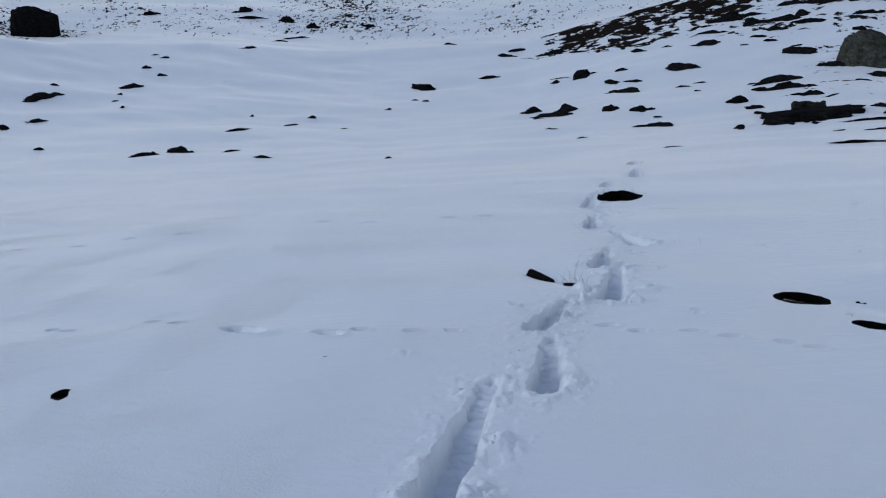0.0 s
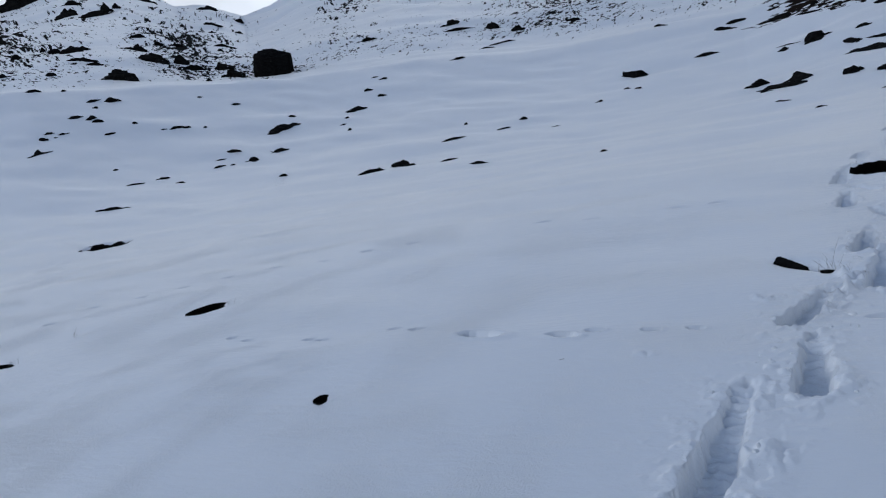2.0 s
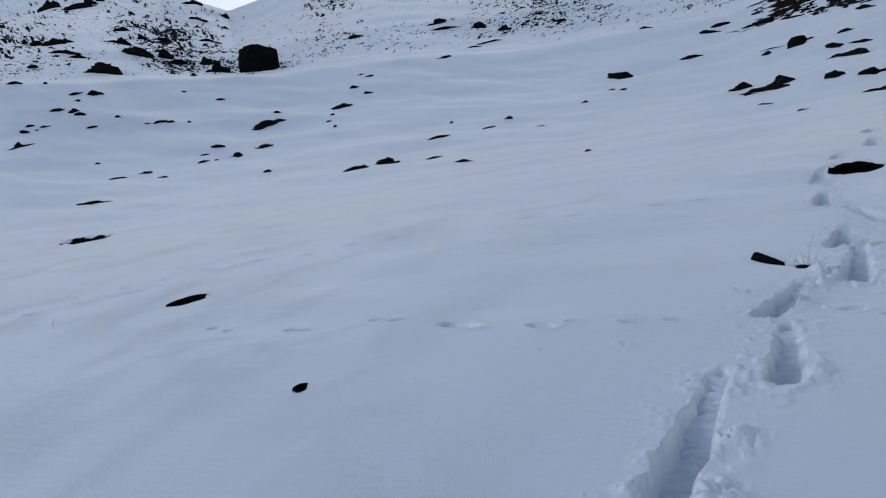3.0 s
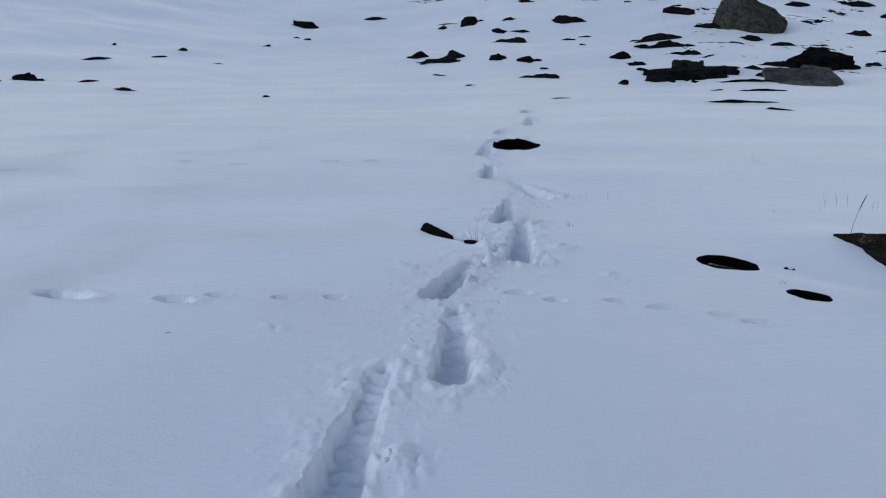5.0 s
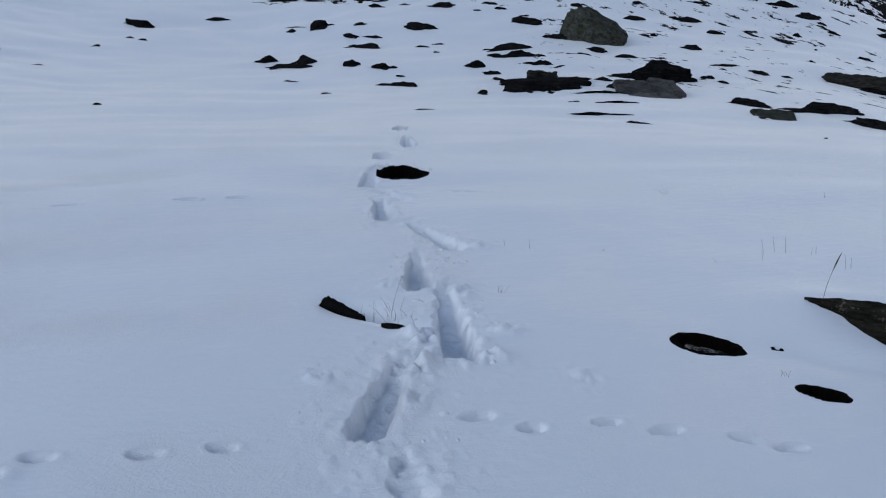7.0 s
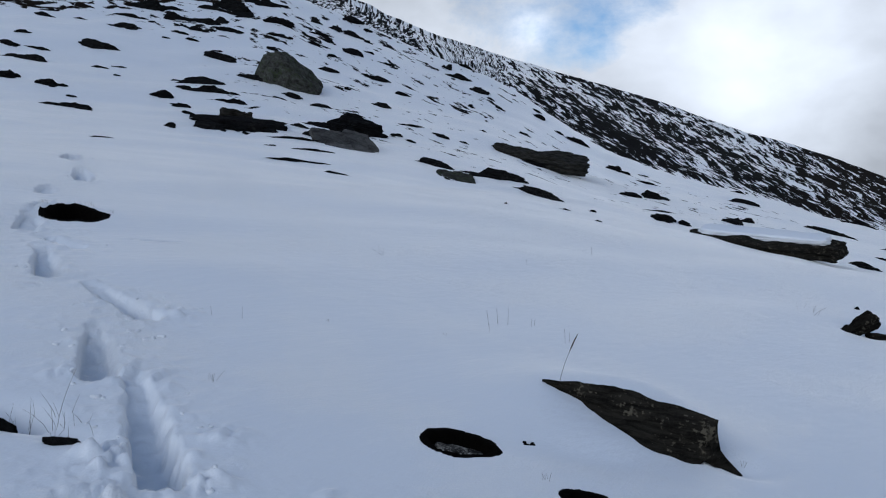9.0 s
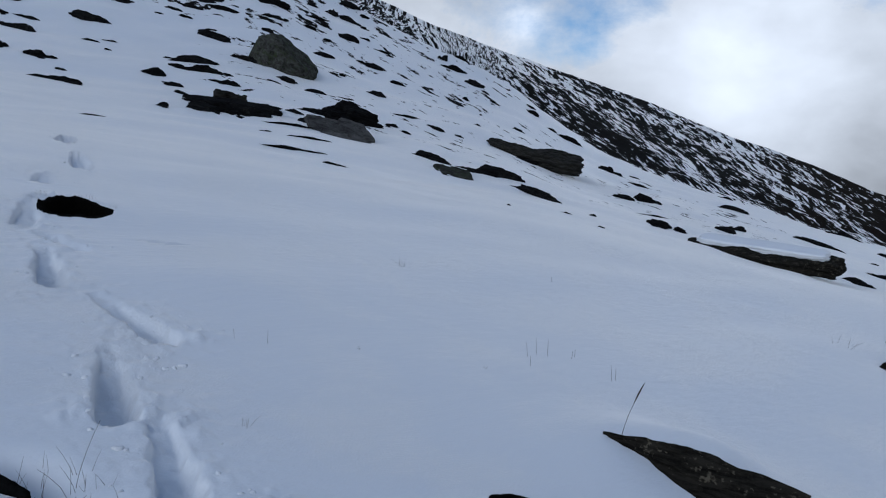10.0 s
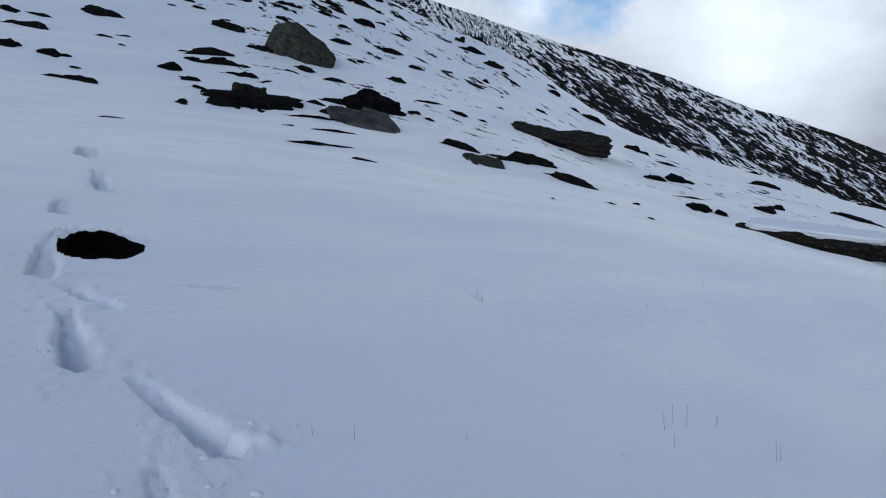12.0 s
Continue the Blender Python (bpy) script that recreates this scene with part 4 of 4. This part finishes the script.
rock(33.00, 12.49, 2.11, 0.75, 0.17, -36)
rock(33.28, 12.55, 0.89, 0.84, 0.34, -36)
rock(26.31, 11.41, 0.99, 0.66, 0.15, -111)
rock(42.15, 13.64, 2.14, 0.53, 0.12, -103)
rock(27.82, 10.05, 1.52, 0.28, 0.06, -52)
rock(24.25, 8.72, 1.68, 0.24, 0.05, -38)
rock(95.89, 20.58, 1.75, 0.59, 0.33, -69)
rock(21.39, 6.83, 0.63, 0.26, 0.06, -42)
rock(8.33, 5.44, 0.08, 0.07, 0.03, -36)
rock(-3.55, 56.35, 2.56, 1.79, 0.40, -35)
rock(-3.81, 51.51, 0.71, 0.38, 0.09, -34)
rock(-3.05, 50.61, 0.64, 0.37, 0.08, -29)
rock(-1.93, 73.85, 1.80, 0.37, 0.21, -37)
rock(3.27, 67.20, 2.09, 1.16, 0.26, -26)
rock(4.37, 69.26, 2.02, 1.03, 0.23, 19)
rock(7.13, 65.13, 3.37, 1.45, 0.33, -45)
rock(8.83, 62.48, 3.62, 0.62, 0.14, -46)
rock(9.71, 64.39, 1.12, 0.97, 0.22, -47)
rock(1.43, 58.63, 2.10, 0.72, 0.16, -5)
rock(7.69, 52.28, 2.03, 1.93, 0.46, -47)
rock(5.88, 52.34, 0.77, 0.65, 0.15, -30)
rock(9.14, 48.66, 1.15, 0.49, 0.11, -43)
rock(6.33, 53.63, 1.86, 0.27, 0.06, -45)
rock(3.56, 43.10, 1.37, 1.29, 0.33, -43)
rock(4.68, 40.57, 3.92, 0.99, 0.22, -45)
rock(5.39, 41.71, 1.51, 1.44, 0.39, -46)
rock(3.58, 40.69, 1.02, 0.50, 0.11, -43)
rock(3.77, 35.95, 0.94, 0.27, 0.06, -44)
rock(4.36, 29.50, 0.68, 0.22, 0.05, 31)
rock(-52.15, 48.74, 1.90, 0.89, 0.20, 86)
rock(-50.57, 50.38, 0.52, 0.50, 0.12, 53)
rock(-46.54, 49.37, 1.96, 0.68, 0.15, 76)
rock(-45.30, 50.27, 1.79, 1.51, 0.34, 81)
rock(-44.80, 47.71, 0.56, 0.53, 0.15, 76)
rock(-44.08, 44.73, 1.46, 0.78, 0.17, 67)
rock(-42.74, 44.96, 1.01, 0.96, 0.24, 51)
rock(-41.85, 44.56, 0.99, 0.76, 0.17, 39)
rock(-38.88, 45.03, 0.45, 0.42, 0.10, 57)
rock(-42.80, 40.80, 0.80, 0.44, 0.10, 51)
rock(-41.93, 41.13, 1.05, 0.44, 0.10, 71)
rock(-42.24, 39.71, 0.79, 0.72, 0.16, 56)
rock(-41.85, 40.41, 0.42, 0.29, 0.06, 46)
rock(-39.32, 42.90, 1.19, 0.43, 0.10, 58)
rock(-36.08, 44.70, 0.52, 0.28, 0.06, 45)
rock(-35.35, 45.21, 1.35, 0.57, 0.13, 57)
rock(-34.70, 45.57, 0.65, 0.42, 0.10, 55)
rock(-33.57, 46.18, 0.36, 0.34, 0.10, 69)
rock(-39.73, 36.99, 2.05, 0.40, 0.09, 81)
rock(-40.07, 37.03, 0.59, 0.56, 0.24, 41)
rock(-39.63, 54.24, 0.68, 0.50, 0.11, 63)
rock(-35.64, 53.48, 1.05, 0.64, 0.14, 42)
rock(-28.50, 50.09, 0.63, 0.57, 0.13, 42)
rock(-27.59, 47.22, 3.08, 1.47, 0.33, 57)
rock(-27.44, 40.39, 0.95, 0.72, 0.16, 34)
rock(-25.17, 38.82, 1.00, 0.94, 0.23, 8)
rock(-24.54, 41.14, 1.52, 0.82, 0.18, 43)
rock(-27.58, 39.06, 0.88, 0.35, 0.08, 49)
rock(-26.46, 37.22, 1.02, 0.45, 0.10, 73)
rock(-25.98, 37.88, 0.42, 0.23, 0.05, 64)
rock(-32.73, 35.68, 0.48, 0.36, 0.08, 70)
rock(-28.21, 34.38, 1.06, 0.44, 0.10, 75)
rock(-28.93, 32.92, 1.10, 0.32, 0.07, 47)
rock(-26.30, 33.39, 0.81, 0.31, 0.07, 6)
rock(-19.91, 33.27, 0.61, 0.38, 0.09, 14)
rock(-25.26, 27.15, 2.03, 0.45, 0.10, 14)
rock(-13.76, 30.66, 1.49, 0.74, 0.17, 32)
rock(-12.93, 32.35, 1.88, 1.26, 0.28, -17)
rock(-25.59, 58.15, 1.16, 0.79, 0.18, 34)
rock(-23.75, 56.67, 1.05, 0.61, 0.14, 23)
rock(-24.24, 52.45, 2.17, 1.14, 0.26, 61)
rock(-23.63, 49.46, 0.44, 0.41, 0.09, 26)
rock(-23.25, 47.92, 0.71, 0.39, 0.09, 62)
rock(-21.65, 45.53, 0.41, 0.39, 0.11, 17)
rock(-26.49, 62.24, 0.82, 0.34, 0.08, 50)
rock(-25.53, 61.75, 0.97, 0.50, 0.11, 31)
rock(-41.10, 95.73, 2.74, 0.79, 0.44, 37)
rock(-12.35, 38.84, 2.04, 0.50, 0.11, 57)
rock(-10.52, 32.08, 1.22, 0.41, 0.09, 57)
rock(-8.32, 29.36, 1.24, 0.45, 0.10, -23)
rock(-10.38, 42.50, 1.24, 0.32, 0.07, 53)
rock(-9.66, 44.92, 0.63, 0.56, 0.13, 27)
rock(-7.16, 41.42, 0.65, 0.21, 0.05, -3)
rock(-13.30, 44.74, 0.32, 0.30, 0.13, -22)
rock(-2.95, 26.65, 0.33, 0.32, 0.07, -32)
rock(-5.32, 48.18, 0.66, 0.36, 0.08, -3)
rock(-20.24, 68.73, 2.48, 0.71, 0.16, 55)
rock(-20.93, 82.35, 2.47, 0.32, 0.18, 53)
rock(-19.73, 86.04, 4.61, 0.33, 0.19, 52)
rock(-30.39, 101.76, 4.34, 1.20, 0.68, 55)
rock(-28.31, 97.83, 4.72, 0.64, 0.36, 26)
rock(-23.78, 98.28, 2.70, 1.52, 0.85, -25)
rock(-19.82, 94.70, 2.19, 1.21, 0.68, 12)
rock(-12.77, 96.57, 3.40, 0.61, 0.34, -31)
rock(-28.53, 151.30, 5.08, 1.76, 0.99, 49)
rock(-250.66, 231.71, 32.25, 7.38, 4.15, 9)
rock(-155.94, 160.19, 7.91, 3.98, 2.24, 6)
rock(-178.72, 186.39, 9.21, 2.64, 1.49, 82)
rock(-145.24, 158.94, 13.10, 2.47, 1.39, 76)
rock(-147.38, 165.39, 4.71, 4.06, 2.69, 80)
rock(-157.22, 180.77, 4.63, 2.45, 1.38, 76)
rock(-208.14, 233.06, 14.81, 4.41, 2.48, 31)
rock(-186.38, 229.47, 12.31, 3.03, 1.70, 0)
rock(-180.36, 258.98, 10.64, 2.82, 1.59, 60)
rock(-162.47, 253.62, 6.39, 3.06, 1.72, 71)
rock(-122.28, 176.93, 7.62, 1.09, 0.62, -4)
rock(-102.77, 148.65, 2.16, 0.92, 0.52, 36)
rock(-115.45, 179.13, 3.76, 1.08, 0.61, 72)
rock(-127.95, 113.08, 4.00, 2.80, 1.57, 10)
rock(-86.10, 85.37, 2.98, 1.22, 0.69, 7)
rock(-82.58, 84.48, 4.83, 1.78, 1.00, 6)
rock(-84.17, 88.38, 3.57, 1.08, 0.61, 5)
rock(-73.29, 76.71, 5.58, 0.80, 0.45, 5)
rock(-69.76, 75.29, 4.19, 0.90, 0.51, 4)
rock(-96.61, 93.32, 1.14, 0.98, 0.76, 76)
rock(-87.53, 79.74, 1.80, 1.19, 0.67, 86)
rock(-74.98, 66.04, 2.72, 0.75, 0.42, 69)
rock(-70.17, 68.18, 1.64, 0.74, 0.41, 34)
rock(-59.86, 68.22, 6.18, 2.03, 1.14, 3)
rock(-75.67, 90.59, 5.24, 1.78, 1.00, 1)
rock(-91.40, 110.01, 4.71, 1.27, 0.71, 78)
rock(-65.08, 81.18, 6.65, 1.82, 1.03, 0)
rock(-84.25, 105.90, 2.38, 1.03, 0.58, 77)
rock(-84.05, 110.53, 3.25, 1.05, 0.59, 76)
rock(-62.06, 82.03, 3.10, 1.93, 1.08, -1)
rock(-59.19, 80.61, 4.88, 1.13, 0.63, -2)
rock(-55.91, 81.97, 3.10, 1.73, 0.97, -4)
rock(-50.36, 76.15, 4.22, 1.70, 0.96, -5)
rock(-48.11, 81.17, 7.60, 0.35, 0.20, 63)
rock(-78.81, 117.10, 5.78, 0.89, 0.50, 73)
rock(-74.81, 109.72, 1.55, 0.67, 0.38, 73)
rock(-50.81, 71.77, 1.03, 0.55, 0.31, 13)
build_ground()


def build_distance():
    """Far mountains across the valley, with distance haze put into their blue colours."""
    a = np.radians(np.arange(70, 112, 0.25))
    rows, verts, faces = 14, [], []
    for k in range(rows):
        s = k / (rows - 1)
        r = 2500 + 700 * s
        top = 45 + 55 * rough(np.degrees(a) / 3.0, np.full(a.shape, 0.5), 81, 5) + 10 * rough(np.degrees(a) * 1.1, np.full(a.shape, 3 * s), 83, 4)
        z = -420 + (420 + top) * smooth(s * 1.05)
        verts += list(zip(r * np.sin(a), r * np.cos(a), z))
    n = len(a)
    for k in range(rows - 1):
        for i in range(n - 1):
            faces.append((k * n + i, k * n + i + 1, (k + 1) * n + i + 1, (k + 1) * n + i))
    s = Shader("far_mountain")
    # haze painted in: blue-grey for the rock, pale blue for the snow
    colour = s.mix(s.step(s.noise(0.012, 8.0, 0.7), 0.42, 0.56), (0.10, 0.14, 0.20), (0.42, 0.50, 0.60))
    ob = new("backdrop_mountains", mesh_of("backdrop_mountains", verts, faces, s.done(colour, 1.0, None, 0.0)))
    return tagged(ob, "distant snow-streaked mountains across a valley, coloured blue for haze", "mountain", kind="structure")


build_distance()

# ---- grass ----
stalk(3.20, 5.10, 0.19, 0.05, -35, True, 0.0012, "tall dry grass stalk with a nodding seed head")
for x, y, tall, lean, way in ((3.74, 6.18, .10, .02, 120), (3.85, 6.20, .11, .015, 140), (3.90, 6.15, .11, .01, 60), (3.61, 6.04, .06, .01, 90),
                              (4.04, 6.06, .05, .03, 30), (4.10, 6.08, .05, .03, 40), (3.98, 5.70, .10, .02, 80), (4.02, 5.70, .07, .03, 40),
                              (2.04, 6.82, .05, .01, 150), (2.19, 6.73, .07, .004, 90), (0.92, 5.70, .22, .07, 10), (7.06, 7.86, .08, .01, 80), (5.6, 7.53, .05, .01, 100)):
    stalk(x, y, tall, lean, way)
for x, y, tall, count, spread in ((4.20, 8.05, .10, 4, .02), (1.62, 5.86, .05, 5, .015), (0.74, 5.88, .08, 6, .05), (0.80, 5.76, .09, 6, .05), (0.90, 5.60, .06, 5, .05),
                                  (2.41, 4.50, .03, 5, .02), (7.40, 5.55, .10, 7, .10), (2.66, 6.54, .03, 3, .02), (0.84, 5.84, .12, 7, .06), (0.94, 5.72, .10, 7, .06), (0.98, 5.60, .07, 5, .05), (1.92, 10.02, .035, 9, .10), (2.22, 10.02, .035, 9, .10), (2.36, 9.80, .03, 6, .05), (-4.42, 6.30, .06, 6, .06), (-5.78, 4.92, .07, 7, .06), (3.46, 4.20, .03, 5, .02), (-18.0, 29.9, .7, 6, .2), (-23.5, 29.6, .7, 6, .4), (-5.85, 5.67, .12, 4, .05), (3.27, 6.10, .02, 4, .012)):
    tuft(x, y, tall, count, spread, int(x * 100))
stalk(-0.75, 4.13, 0.004, 0.075, -12, False, 0.002, "short brown twig lying on the snow")


def build_clods():
    """Crumbs of snow thrown up round the boot holes."""
    rng = np.random.default_rng(77)
    d, faces = ball(2)
    faces = np.array(faces)
    verts, polys, base = [], [], 0
    for x0, y0, x1, y1, width, depth in TREADS:
        n = int(18 if y1 < 7 else 5)
        for _ in range(n):
            s = rng.uniform(0, 1.15)
            side = rng.choice((-1, 1))
            length = math.hypot(x1 - x0, y1 - y0)
            off = side * (width / 2 + abs(rng.normal(0.05, 0.09)) + 0.02)
            x = x0 + s * (x1 - x0) + off * (y1 - y0) / length + rng.normal(0, 0.02)
            y = y0 + s * (y1 - y0) - off * (x1 - x0) / length + rng.normal(0, 0.02)
            size = min(abs(rng.normal(0, 0.006)) + 0.003, 0.018)
            bump = 1 + 0.42 * rough(d[:, 0] * 2 + rng.uniform(0, 90), d[:, 1] * 2 + d[:, 2] * 1.4, 3, 2)
            v = d * bump[:, None] * size * np.array((rng.uniform(0.7, 1.4), rng.uniform(0.7, 1.4), 0.8))
            verts.append(v + np.array((x, y, height(x, y) - size * 0.1)))
            polys.append(faces + base)
            base += len(d)
    ob = new("snow_clods", mesh_of("snow_clods", np.vstack(verts), np.vstack(polys).tolist(), SNOW))
    return tagged(ob, "loose crumbs of snow round the boot holes", "snow", kind="stuff")


build_clods()
